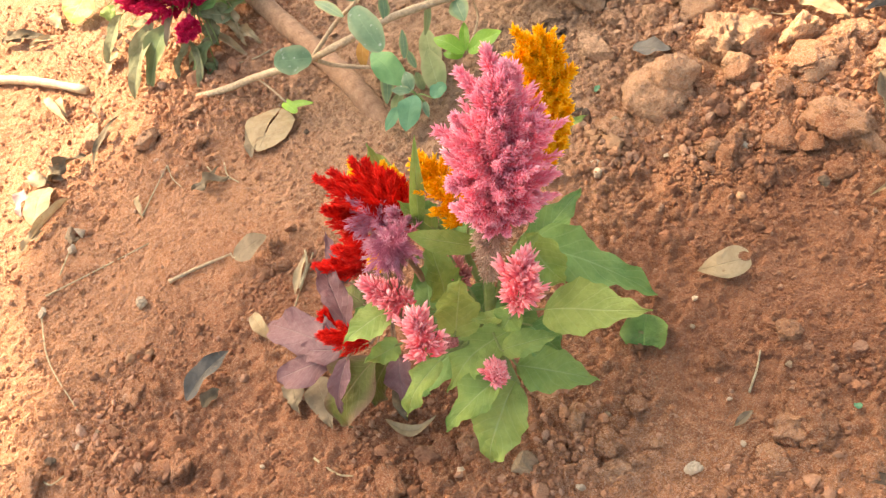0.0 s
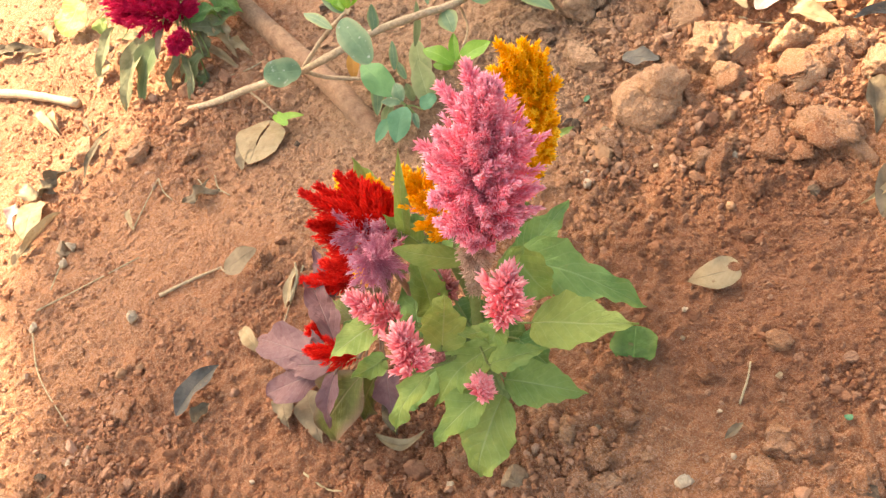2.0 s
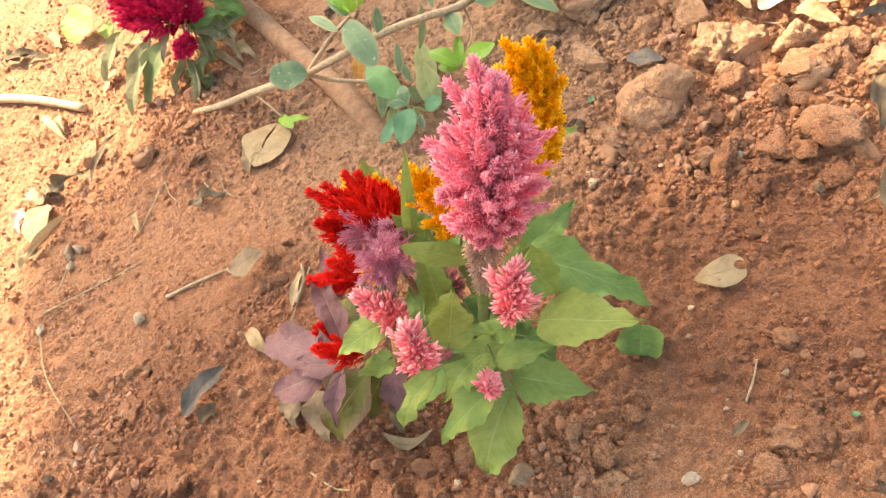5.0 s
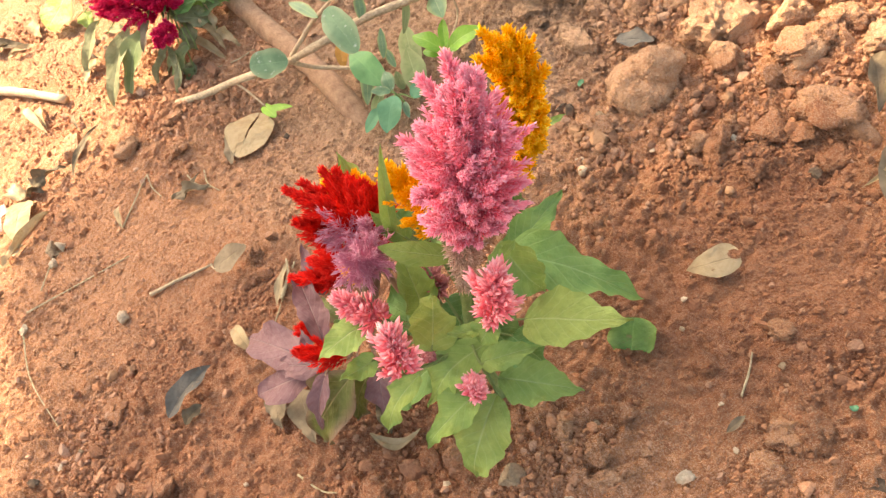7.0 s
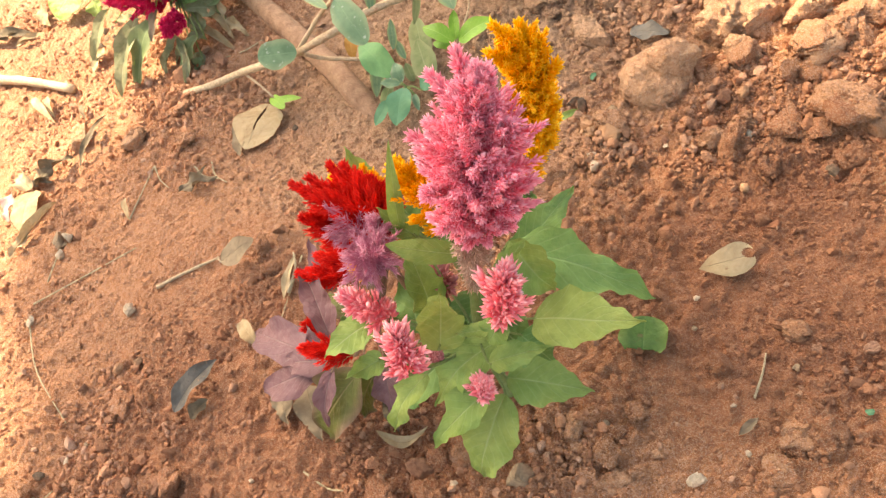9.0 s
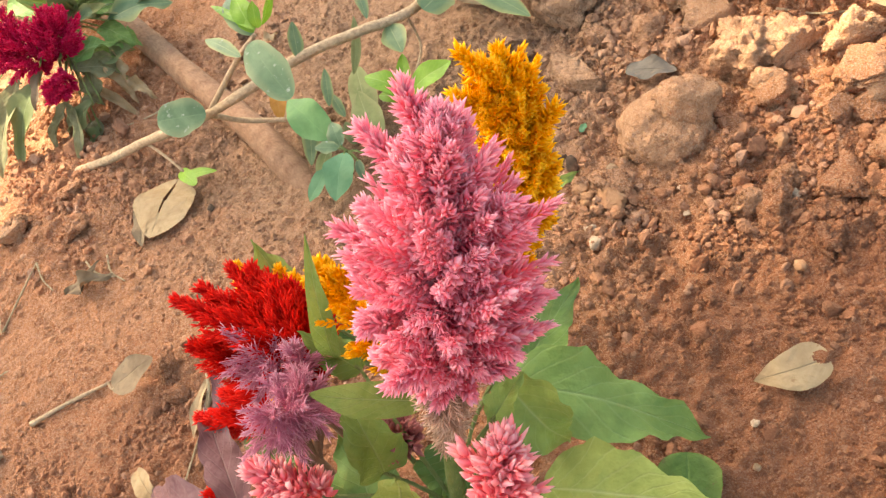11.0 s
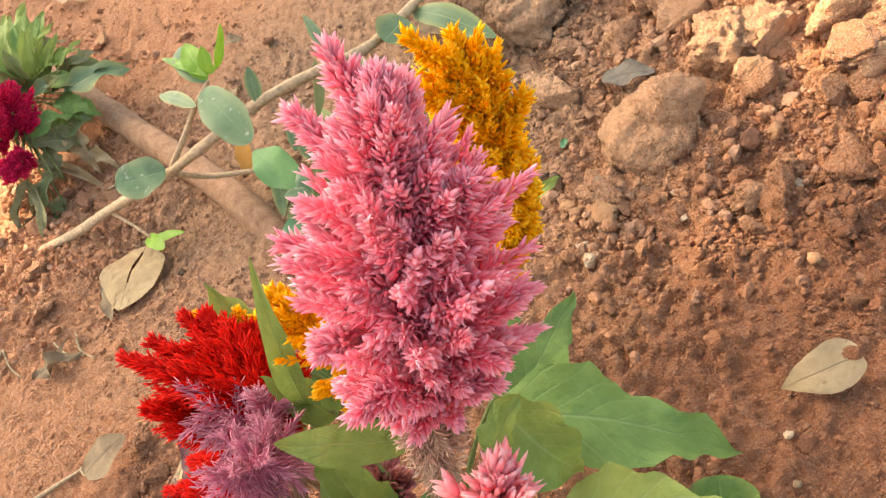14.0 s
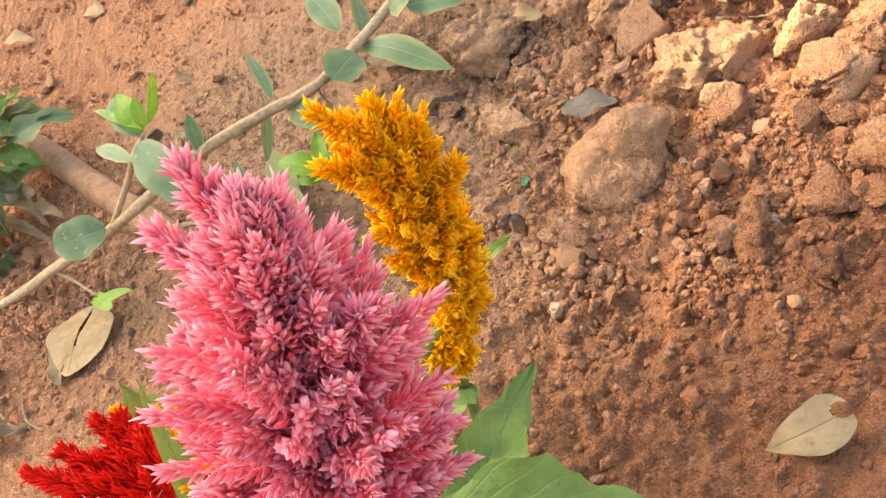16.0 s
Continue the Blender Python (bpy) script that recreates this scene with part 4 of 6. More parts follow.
def magenta_celosia():
    r = thing("magenta_celosia_plant", (-0.480, 0.960, ground_z(-0.480, 0.960)), "celosia plant with deep magenta plumes and drooping wilted leaves", "flower")
    foot = np.array([-0.480, 0.960, 0.0])
    fork = np.array([-0.478, 0.955, 0.075])
    part("stem", tube([foot - (0, 0, 0.02), fork, (-0.478, 0.945, 0.11)], 0.0042, 0.003, 10, 8, 0.04), M_STEM_GREEN, r)
    for low, top, rad, n, seed in (((-0.475, 0.883, 0.090), (-0.552, 0.928, 0.125), 0.030, 70, 81), ((-0.462, 0.884, 0.085), (-0.455, 0.915, 0.120), 0.024, 50, 82),
                                   ((-0.464, 0.871, 0.070), (-0.458, 0.825, 0.085), 0.0125, 30, 83), ((-0.531, 0.901, 0.085), (-0.536, 0.923, 0.105), 0.022, 44, 84)):
        p = part("magenta_plume", plume(low, top, rad, int(n * 1.9), 52, 0.0056, 0.0026, seed, ((0, 0.8), (0.4, 1.0), (0.8, 0.75), (1, 0.4)), (12, 74), fan=0.5, fat=0.0030), M_MAGENTA, r)
        part("plume_stalk", tube([fork, (fork + np.array(low)) / 2, low], 0.0018, 0.0014, 8, 6), M_STEM_GREEN, p)
    wl, dp = M_LEAF_WILT, M_LEAF_DEEP
    leaf(r, wl, (-0.459, 0.885, 0.070), (-0.425, 0.902, 0.030), 0.043, fork, arch=0.15, fold=0.3)
    leaf(r, dp, (-0.453, 0.887, 0.075), (-0.419, 0.920, 0.060), 0.032, fork, arch=0.15)
    leaf(r, wl, (-0.445, 0.886, 0.060), (-0.447, 0.867, 0.030), 0.029, fork, arch=0.2, fold=0.4)
    leaf(r, wl, (-0.603, 0.964, 0.050), (-0.630, 0.884, 0.012), 0.026, fork, arch=0.1, fold=0.5)
    leaf(r, M_LEAF_OLIVE, (-0.444, 0.954, 0.075), (-0.370, 0.977, 0.055), 0.040, fork, arch=0.12, fold=0.3)
    leaf(r, M_LEAF, (-0.465, 0.983, 0.090), (-0.428, 1.013, 0.095), 0.026, fork, arch=0.12, fold=0.3)
    leaf(r, M_LEAF_YEL, (-0.469, 0.989, 0.095), (-0.480, 1.098, 0.110), 0.028, fork, arch=0.08, fold=0.3, up=(0.2, -0.9, 0.5))
    leaf(r, M_LEAF, (-0.448, 0.971, 0.090), (-0.408, 0.991, 0.085), 0.026, fork, arch=0.10, fold=0.3)
    leaf(r, M_LEAF_YEL, (-0.484, 1.011, 0.095), (-0.495, 1.083, 0.110), 0.024, fork, arch=0.08, fold=0.3, up=(0.2, -0.9, 0.5))
    leaf(r, M_LEAF, (-0.457, 1.000, 0.095), (-0.451, 1.065, 0.105), 0.022, fork, arch=0.08, fold=0.3, up=(0.2, -0.9, 0.5))
    leaf(r, dp, (-0.440, 0.943, 0.070), (-0.402, 0.917, 0.050), 0.030, fork, arch=0.12)
    leaf(r, wl, (-0.463, 0.942, 0.060), (-0.459, 0.896, 0.035), 0.036, fork, arch=0.12)
    leaf(r, dp, (-0.469, 0.981, 0.070), (-0.399, 0.941, 0.070), 0.034, fork, arch=0.12)
    leaf(r, dp, (-0.500, 1.001, 0.080), (-0.593, 1.143, 0.080), 0.040, fork, arch=0.12)
    leaf(r, dp, (-0.509, 1.000, 0.070), (-0.618, 1.065, 0.050), 0.040, fork, arch=0.12)
    leaf(r, M_LEAF_YEL, (-0.636, 0.994, 0.050), (-0.631, 0.974, 0.030), 0.030, fork, arch=0.1)
    leaf(r, M_LEAF, (-0.680, 1.049, 0.050), (-0.717, 1.012, 0.030), 0.062, fork, arch=0.06, fold=0.06, wave=0.02, shape="round")
    for m, b, t, w, kw in (
            (M_LEAF_YEL, (-0.487, 1.002, 0.095), (-0.495, 1.078, 0.115), 0.026, dict(up=(0.2, -0.9, 0.5))), (M_LEAF, (-0.476, 0.999, 0.095), (-0.461, 1.065, 0.120), 0.024, dict(up=(0.2, -0.9, 0.5))),
            (M_LEAF, (-0.463, 0.991, 0.095), (-0.445, 1.041, 0.115), 0.018, dict(up=(0.2, -0.9, 0.5))), (M_LEAF_YEL, (-0.456, 0.991, 0.095), (-0.422, 1.013, 0.110), 0.018, dict(fold=0.5)),
            (M_LEAF_WILT, (-0.452, 0.992, 0.100), (-0.417, 0.999, 0.095), 0.022, dict()), (M_LEAF_YEL, (-0.444, 0.976, 0.085), (-0.420, 0.984, 0.095), 0.016, dict(fold=0.4)),
            (M_LEAF, (-0.432, 0.968, 0.085), (-0.396, 0.984, 0.095), 0.018, dict(fold=0.5)), (M_LEAF_WILT, (-0.433, 0.970, 0.080), (-0.387, 0.978, 0.080), 0.026, dict()),
            (M_LEAF_SAGE, (-0.427, 0.940, 0.075), (-0.368, 0.966, 0.055), 0.040, dict(shape="long")), (M_LEAF_SAGE, (-0.464, 0.943, 0.080), (-0.414, 0.949, 0.085), 0.022, dict()),
            (M_LEAF_DEEP, (-0.431, 0.932, 0.060), (-0.402, 0.923, 0.045), 0.034, dict()), (M_LEAF, (-0.458, 0.920, 0.065), (-0.426, 0.904, 0.055), 0.034, dict()),
            (M_LEAF_WILT, (-0.468, 0.917, 0.065), (-0.442, 0.894, 0.045), 0.040, dict()), (M_LEAF_SAGE, (-0.517, 0.942, 0.060), (-0.481, 0.936, 0.055), 0.018, dict()),
            (M_LEAF_WILT, (-0.440, 0.859, 0.045), (-0.501, 0.857, 0.014), 0.028, dict(fold=0.4)), (M_LEAF_WILT, (-0.481, 0.873, 0.045), (-0.512, 0.839, 0.012), 0.020, dict(fold=0.6)),
            (M_LEAF_WILT, (-0.470, 0.863, 0.020), (-0.453, 0.835, 0.014), 0.020, dict(shape="oval"))):
        leaf(r, m, b, t, w, fork, arch=kw.pop("arch", 0.10), **kw)
    leaf(r, wl, (-0.520, 0.895, 0.075), (-0.570, 0.823, 0.014), 0.036, fork, arch=0.10, fold=0.35, wave=0.10, shape="long", label="limp greyish-olive leaf")
    leaf(r, M_LEAF_OLIVE, (-0.492, 0.883, 0.075), (-0.548, 0.832, 0.016), 0.040, fork, arch=0.10, fold=0.30, wave=0.08, shape="long")
    leaf(r, M_LEAF, (-0.504, 0.872, 0.064), (-0.542, 0.841, 0.022), 0.020, fork, arch=0.10, fold=0.40, shape="long")
    leaf(r, M_DRY_GREY, (-0.485, 0.883, 0.085), (-0.500, 0.849, 0.060), 0.014, fork, arch=0.05, fold=0.50, shape="long")
    leaf(r, wl, (-0.476, 0.864, 0.050), (-0.476, 0.805, 0.014), 0.014, fork, arch=0.10, fold=0.60, wave=0.2, sway=-0.18, shape="long", label="thin curled pale green leaf")
    leaf(r, M_LEAF_OLIVE, (-0.444, 0.853, 0.050), (-0.484, 0.838, 0.020), 0.028, fork, arch=0.10, fold=0.15, shape="oval")
    leaf(r, M_LEAF_OLIVE, (-0.453, 0.846, 0.024), (-0.465, 0.834, 0.016), 0.016, fork, arch=0.08, shape="oval")
    leaf(r, M_LEAF_OLIVE, (-0.410, 0.917, 0.050), (-0.468, 0.902, 0.050), 0.034, fork, arch=0.12, fold=0.30, wave=0.10, shape="long")
    leaf(r, wl, (-0.469, 0.903, 0.070), (-0.431, 0.889, 0.040), 0.026, fork, arch=0.12, fold=0.35, wave=0.12, shape="long")
    leaf(r, M_LEAF_YEL, (-0.464, 0.886, 0.050), (-0.451, 0.870, 0.040), 0.014, fork, arch=0.10, fold=0.30)
    leaf(r, wl, (-0.564, 0.910, 0.065), (-0.527, 0.899, 0.065), 0.014, fork, arch=0.06, fold=0.40, shape="long")
    leaf(r, M_DRY_PALE, (-0.437, 0.921, 0.050), (-0.416, 0.869, 0.018), 0.026, fork, arch=0.10, fold=0.70, wave=0.45, label="crumpled cream dry leaf")
    leaf(r, M_DRY_PALE, (-0.422, 0.891, 0.035), (-0.393, 0.867, 0.014), 0.018, fork, arch=0.14, fold=0.60, wave=0.35, label="crumpled cream dry leaf")
    leaf(r, M_DRY, (-0.462, 0.896, 0.032), (-0.407, 0.847, 0.014), 0.016, fork, arch=0.10, fold=1.0, wave=0.1, shape="long", label="rolled tan dry leaf")
    rng = np.random.default_rng(19)
    for k in range(22):
        az, out = k * 2.39996, rng.uniform(0.3, 1.0)
        way = np.array([math.cos(az) * out, math.sin(az) * out + 0.15, rng.uniform(0.5, 1.0) * (1.15 - out * 0.7)])
        way /= np.linalg.norm(way)
        foot_k = np.array([-0.468, 0.975, 0.066]) + way * 0.014
        leaf(r, (M_LEAF_YEL, M_LEAF, M_LEAF_OLIVE, M_LEAF_DEEP)[k % 4], foot_k, foot_k + way * rng.uniform(0.040, 0.070), rng.uniform(0.014, 0.021), (-0.470, 0.970, 0.070),
             arch=0.08, fold=0.35, shape="long", up=(0.1, -0.7, 0.6))


pink_celosia()
red_celosia()
purple_celosia()
golden_celosia()
orange_celosia()
magenta_celosia()


# ---- the woody shoot with round leaves ----
def woody_shoot():
    r = thing("woody_shrub_shoot", (-0.515, 0.832, ground_z(-0.515, 0.832)), "low woody shoot with pale bark and rounded grey-green leaves", "shrub")
    line = [(-0.500, 0.800, 0.014), (-0.423, 0.786, 0.028), (-0.373, 0.772, 0.045), (-0.281, 0.735, 0.080), (-0.193, 0.743, 0.098), (-0.141, 0.763, 0.090), (-0.105, 0.788, 0.075), (-0.068, 0.841, 0.060), (-0.036, 0.890, 0.050), (0.002, 0.952, 0.040)]
    part("branch", tube(line, 0.0042, 0.0044, 60, 10, 0.05, 3), M_BARK_PALE, r)
    part("twig", tube([line[3], (-0.247, 0.745, 0.105), (-0.223, 0.730, 0.128), (-0.203, 0.726, 0.142)], 0.0028, 0.0018, 14, 8, 0.05, 4), M_BARK_PALE, r)
    part("twig", tube([line[3], (-0.263, 0.745, 0.055), (-0.216, 0.742, 0.040)], 0.0028, 0.0022, 12, 8, 0.05, 5), M_BARK_PALE, r)
    part("twig", tube([line[2], (-0.355, 0.755, 0.038), (-0.335, 0.733, 0.030)], 0.0015, 0.0011, 10, 6, 0.05, 6), M_BARK_PALE, r)
    sg, bl, fr, ol = M_LEAF_SAGE, M_LEAF_BLUE, M_LEAF_FRESH, M_LEAF_OLIVE

    def lf(m, base, tip, w, shape="round", stalk=None, **k):
        leaf(r, m, base, tip, w, stalk, shape=shape, stalk_r=0.0008, fold=k.pop("fold", 0.08), wave=0.03, **k)

    lf(bl, (-0.271, 0.715, 0.096), (-0.314, 0.720, 0.100), 0.031, arch=0.04, up=(0.1, -0.6, 0.8), label="round leaf with pale dusty spots")
    lf(bl, (-0.204, 0.712, 0.146), (-0.178, 0.664, 0.124), 0.029, "round", arch=0.05, up=(0.1, -0.6, 0.8))
    lf(sg, (-0.221, 0.723, 0.130), (-0.261, 0.769, 0.125), 0.012, "oval", arch=0.05, up=(0.1, -0.3, 0.9))
    lf(sg, (-0.189, 0.741, 0.100), (-0.187, 0.764, 0.118), 0.012, "oval", arch=0.04, up=(0.3, -0.8, 0.3))
    lf(bl, (-0.206, 0.730, 0.140), (-0.226, 0.774, 0.150), 0.024, "oval", arch=0.1)
    lf(fr, (-0.204, 0.730, 0.142), (-0.215, 0.761, 0.158), 0.018, "oval", arch=0.08, up=(0.2, -0.8, 0.5))
    lf(fr, (-0.194, 0.726, 0.148), (-0.174, 0.738, 0.172), 0.010, "oval", arch=0.05, up=(0.9, -0.4, 0.1), fold=0.3)
    lf(fr, (-0.202, 0.728, 0.145), (-0.241, 0.771, 0.150), 0.008, "oval", arch=0.05, fold=0.3)
    lf(fr, (-0.198, 0.727, 0.146), (-0.193, 0.733, 0.165), 0.012, "oval", arch=0.05)
    lf(sg, (-0.135, 0.776, 0.090), (-0.148, 0.832, 0.100), 0.012, "oval", arch=0.04, up=(0.5, -0.7, 0.3))
    lf(sg, (-0.073, 0.813, 0.068), (-0.091, 0.781, 0.078), 0.032, arch=0.05, up=(0.1, -0.7, 0.7))
    lf(sg, (-0.120, 0.773, 0.080), (-0.111, 0.740, 0.075), 0.022, "oval", arch=0.05)
    lf(sg, (-0.086, 0.867, 0.060), (-0.104, 0.926, 0.070), 0.026, "oval", arch=0.05, up=(0.3, -0.8, 0.4))
    lf(sg, (-0.070, 0.840, 0.055), (-0.011, 0.779, 0.040), 0.026, "oval", arch=0.08)
    lf(M_DRY_GREY, (-0.078, 0.858, 0.030), (-0.016, 0.825, 0.020), 0.022, "oval", arch=0.06)
    lf(sg, (-0.042, 0.870, 0.055), (-0.021, 0.867, 0.065), 0.036, arch=0.05)
    lf(sg, (-0.068, 0.850, 0.058), (-0.067, 0.905, 0.062), 0.018, "oval", arch=0.05, up=(0.5, -0.7, 0.3))
    lf(sg, (-0.029, 0.870, 0.050), (0.019, 0.855, 0.040), 0.030, "oval", arch=0.06)
    lf(sg, (-0.212, 0.760, 0.030), (-0.218, 0.710, 0.015), 0.018, "oval", arch=0.05)
    lf(ol, (-0.150, 0.690, 0.030), (-0.164, 0.752, 0.042), 0.027, "oval", arch=0.06, label="dull olive leaf with a pale rim")
    lf(ol, (-0.160, 0.752, 0.060), (-0.163, 0.838, 0.055), 0.011, "oval", arch=0.04, up=(0.5, -0.7, 0.3))
    lf(ol, (-0.158, 0.722, 0.026), (-0.170, 0.798, 0.034), 0.025, "oval", arch=0.05)
    lf(ol, (-0.198, 0.714, 0.024), (-0.208, 0.685, 0.020), 0.014, "oval", arch=0.06)
    lf(sg, (-0.186, 0.735, 0.050), (-0.187, 0.772, 0.060), 0.010, "oval", arch=0.04, up=(0.3, -0.8, 0.3))
    lf(sg, (-0.176, 0.728, 0.040), (-0.186, 0.752, 0.050), 0.009, "oval", arch=0.04, up=(0.3, -0.8, 0.3))
    lf(ol, (-0.170, 0.703, 0.030), (-0.176, 0.722, 0.040), 0.012, "oval", arch=0.04)
    lf(fr, (-0.338, 0.729, 0.028), (-0.298, 0.717, 0.035), 0.010, "oval", arch=0.08)
    lf(fr, (-0.341, 0.739, 0.028), (-0.319, 0.711, 0.032), 0.013, arch=0.08)
    lf(M_DRY_ORANGE, (-0.240, 0.792, 0.045), (-0.248, 0.772, 0.020), 0.016, "oval", arch=0.1)
    lf(fr, (-0.117, 0.715, 0.055), (-0.149, 0.742, 0.062), 0.019, "oval", arch=0.12, fold=0.2)
    lf(fr, (-0.113, 0.716, 0.055), (-0.074, 0.720, 0.068), 0.024, "oval", arch=0.06, fold=0.15)
    lf(fr, (-0.115, 0.717, 0.056), (-0.114, 0.748, 0.068), 0.012, "oval", arch=0.06, fold=0.3)
    lf(fr, (-0.120, 0.717, 0.050), (-0.142, 0.729, 0.050), 0.014, "oval", arch=0.06)
    part("twig", tube([(-0.108, 0.793, 0.070), (-0.107, 0.784, 0.040), (-0.116, 0.718, 0.052)], 0.0013, 0.001, 12, 6, 0.05, 7), M_BARK_PALE, r)


def teal_weed():
    foot = np.array((-0.172, 0.690, 0.010))
    r = thing("weed_seedling", foot, "small blue-green weed with soft rounded leaves", "weed")
    part("stem", tube([foot - (0, 0, 0.01), foot + (0.001, 0, 0.012), foot + (-0.004, 0.003, 0.026)], 0.0014, 0.001, 8, 6), M_STEM_GREEN, r)
    top = foot + np.array([-0.004, 0.003, 0.024])
    for m, base, tip, w, z0, z1, shape in (
            (M_LEAF_FRESH_DARK, (-0.190, 0.709), (-0.228, 0.764), 0.031, 0.036, 0.046, "oval"), (M_LEAF_TEAL, (-0.176, 0.687), (-0.188, 0.649), 0.028, 0.040, 0.028, "oval"),
            (M_LEAF_TEAL, (-0.192, 0.679), (-0.211, 0.656), 0.015, 0.036, 0.028, "oval"), (M_LEAF_BLUE, (-0.180, 0.696), (-0.187, 0.722), 0.015, 0.038, 0.044, "oval"),
            (M_LEAF_BLUE, (-0.181, 0.694), (-0.202, 0.700), 0.012, 0.039, 0.042, "oval"), (M_LEAF_TEAL, (-0.158, 0.681), (-0.143, 0.694), 0.018, 0.036, 0.040, "round"),
            (M_LEAF_BLUE, (-0.167, 0.680), (-0.163, 0.660), 0.008, 0.035, 0.030, "oval")):
        leaf(r, m, (*base, z0), (*tip, z1), w, top, shape=shape, arch=0.08, fold=0.12, wave=0.06)


woody_shoot()
teal_weed()


# ---- sticks and straws ----
def on_soil(points, lift):
    return [(x, y, ground_z(x, y) + lift) for x, y, *_ in points]


lying("fallen_branch", tube(on_soil([(-0.52, 1.095)], 0.02) + [(-0.425, 0.972, 0.026), (-0.36, 0.885, 0.021), (-0.283, 0.783, 0.019), (-0.236, 0.712, 0.012), (-0.204, 0.664, -0.010)], 0.0130, 0.0135, 46, 16, 0.025, 9), M_BARK_BROWN,
      "thick brown fallen branch half sunk in the soil", "branch")
lying("bleached_stick", tube(on_soil([(-0.896, 0.956, 0.012), (-0.759, 0.910, 0.012), (-0.651, 0.862, 0.012)], 0.007), 0.0064, 0.0058, 18, 9, 0.05, 11), M_STICK, "pale bleached stick lying on the soil", "stick")
STRAW = "thin dry straw lying on the soil"
for k, pts in enumerate((
        [(-0.607, 0.532, 0.012), (-0.545, 0.558, 0.012), (-0.487, 0.577, 0.012)], [(-0.608, 0.509, 0.012), (-0.578, 0.449, 0.012), (-0.524, 0.387, 0.012)], [(-0.597, 0.558, 0.012), (-0.596, 0.597, 0.012)],
        [(-0.507, 0.621, 0.012), (-0.500, 0.653, 0.012), (-0.488, 0.688, 0.012)], [(-0.488, 0.688, 0.012), (-0.479, 0.669, 0.012), (-0.463, 0.652, 0.012)], [(-0.283, 0.520, 0.012), (-0.291, 0.485, 0.012), (-0.302, 0.436, 0.012)],
        [(0.093, 0.320, 0.012), (0.102, 0.338, 0.012), (0.107, 0.352, 0.012)], [(-0.434, 0.674, 0.012), (-0.420, 0.658, 0.012), (-0.399, 0.647, 0.012)], [(-0.543, 0.318, 0.012), (-0.528, 0.312, 0.012), (-0.522, 0.322, 0.012)],
        [(-0.373, 0.852, 0.012), (-0.397, 0.837, 0.012), (-0.434, 0.837, 0.012)], [(-0.258, 0.305, 0.012), (-0.236, 0.289, 0.012), (-0.220, 0.284, 0.012)],
        [(0.163, 0.704, 0.012), (0.188, 0.694, 0.012), (0.213, 0.687, 0.012)], [(-0.412, 0.674, 0.012), (-0.405, 0.655, 0.012), (-0.388, 0.640, 0.012)])):
    lying("straw", tube(on_soil(pts, 0.0024), 0.0010, 0.0007, 12, 5, 0.05, 90 + k), M_STRAW, STRAW, "straw", "dry straws")
stalk = on_soil([(-0.448, 0.520, 0.012), (-0.419, 0.530, 0.012), (-0.378, 0.539, 0.012)], 0.004)
spray = thing("fallen_leaf_with_stalk", stalk[0], "fallen greyish leaf on a pale bent stalk", "dry leaf")
part("stalk", tube(stalk, 0.0022, 0.0012, 14, 7, 0.08, 13), M_BARK_PALE, spray)
leaf(spray, M_DRY_GREY, (-0.364, 0.522, 0.032), (-0.323, 0.532, 0.044), 0.026, stalk=stalk[-1], stalk_mat=M_BARK_PALE, shape="oval", arch=0.05, fold=0.06, wave=0.03)
part("crumb", tube(on_soil([(-0.290, 0.478, 0.012), (-0.286, 0.504, 0.012), (-0.290, 0.522, 0.012)], 0.006), 0.0020, 0.0008, 8, 6, 0.1, 14), M_STRAW,
     thing("grass_husk", on_soil([(-0.291, 0.491, 0.012)], 0.0)[0], "dry pale grass husk on the soil", "straw"))


# ---- fallen leaves ----
def fallen(material, a, b, width, label, lift=0.004, name="dry_leaf", tilt=0.0, **how):
    a = (a[0], a[1], max(a[2], ground_z(a[0], a[1]) + lift))
    b = (b[0], b[1], max(b[2], ground_z(b[0], b[1]) + lift + tilt))
    LEAF_COUNT[0] += 1
    return lying(name, blade(a, b, width, seed=LEAF_COUNT[0], nv=34, nu=how.pop("nu", 10), **how), material, label, "dry leaf", "fallen leaves")


fallen(M_DRY, (0.072, 0.429, 0.016), (0.114, 0.430, 0.020), 0.025, "dry tan heart-shaped leaf with a round bite", shape="heart", arch=0.10, fold=0.02, wave=0.02, roll=-16, bite=(-0.22, 1.0, 0.50, 0.26), nu=44, lift=0.009, tilt=0.006)
fallen(M_LEAF_GROUND, (0.027, 0.394, 0.012), (0.020, 0.358, 0.012), 0.038, "dark green leaf half sunk in the soil", name="green_leaf", shape="round", arch=0.06, fold=0.10, wave=0.05, bite=(0.15, 1.0, 1.6, 0.28), nu=30, lift=0.010)
fallen(M_DRY, (-0.660, 0.700, 0.012), (-0.664, 0.642, 0.016), 0.040, "bleached dry leaf lying flat in the sun", shape="oval", arch=0.08, fold=0.12, wave=0.06)
fallen(M_DRY, (-0.662, 0.700, 0.016), (-0.694, 0.727, 0.016), 0.024, "small bleached dry leaf scrap", shape="oval", arch=0.14, fold=0.35, wave=0.2, lift=0.008)
fallen(M_DRY_PINK, (-0.700, 0.708, 0.014), (-0.688, 0.660, 0.014), 0.020, "mauve-brown dry leaf under a bleached one", shape="long", arch=0.08, fold=0.3, wave=0.2)
fallen(M_DRY_DARK, (-0.613, 0.736, 0.012), (-0.664, 0.706, 0.012), 0.020, "dark rotten crumpled leaf on the soil", shape="long", arch=0.14, fold=0.6, wave=0.45, lift=0.006)
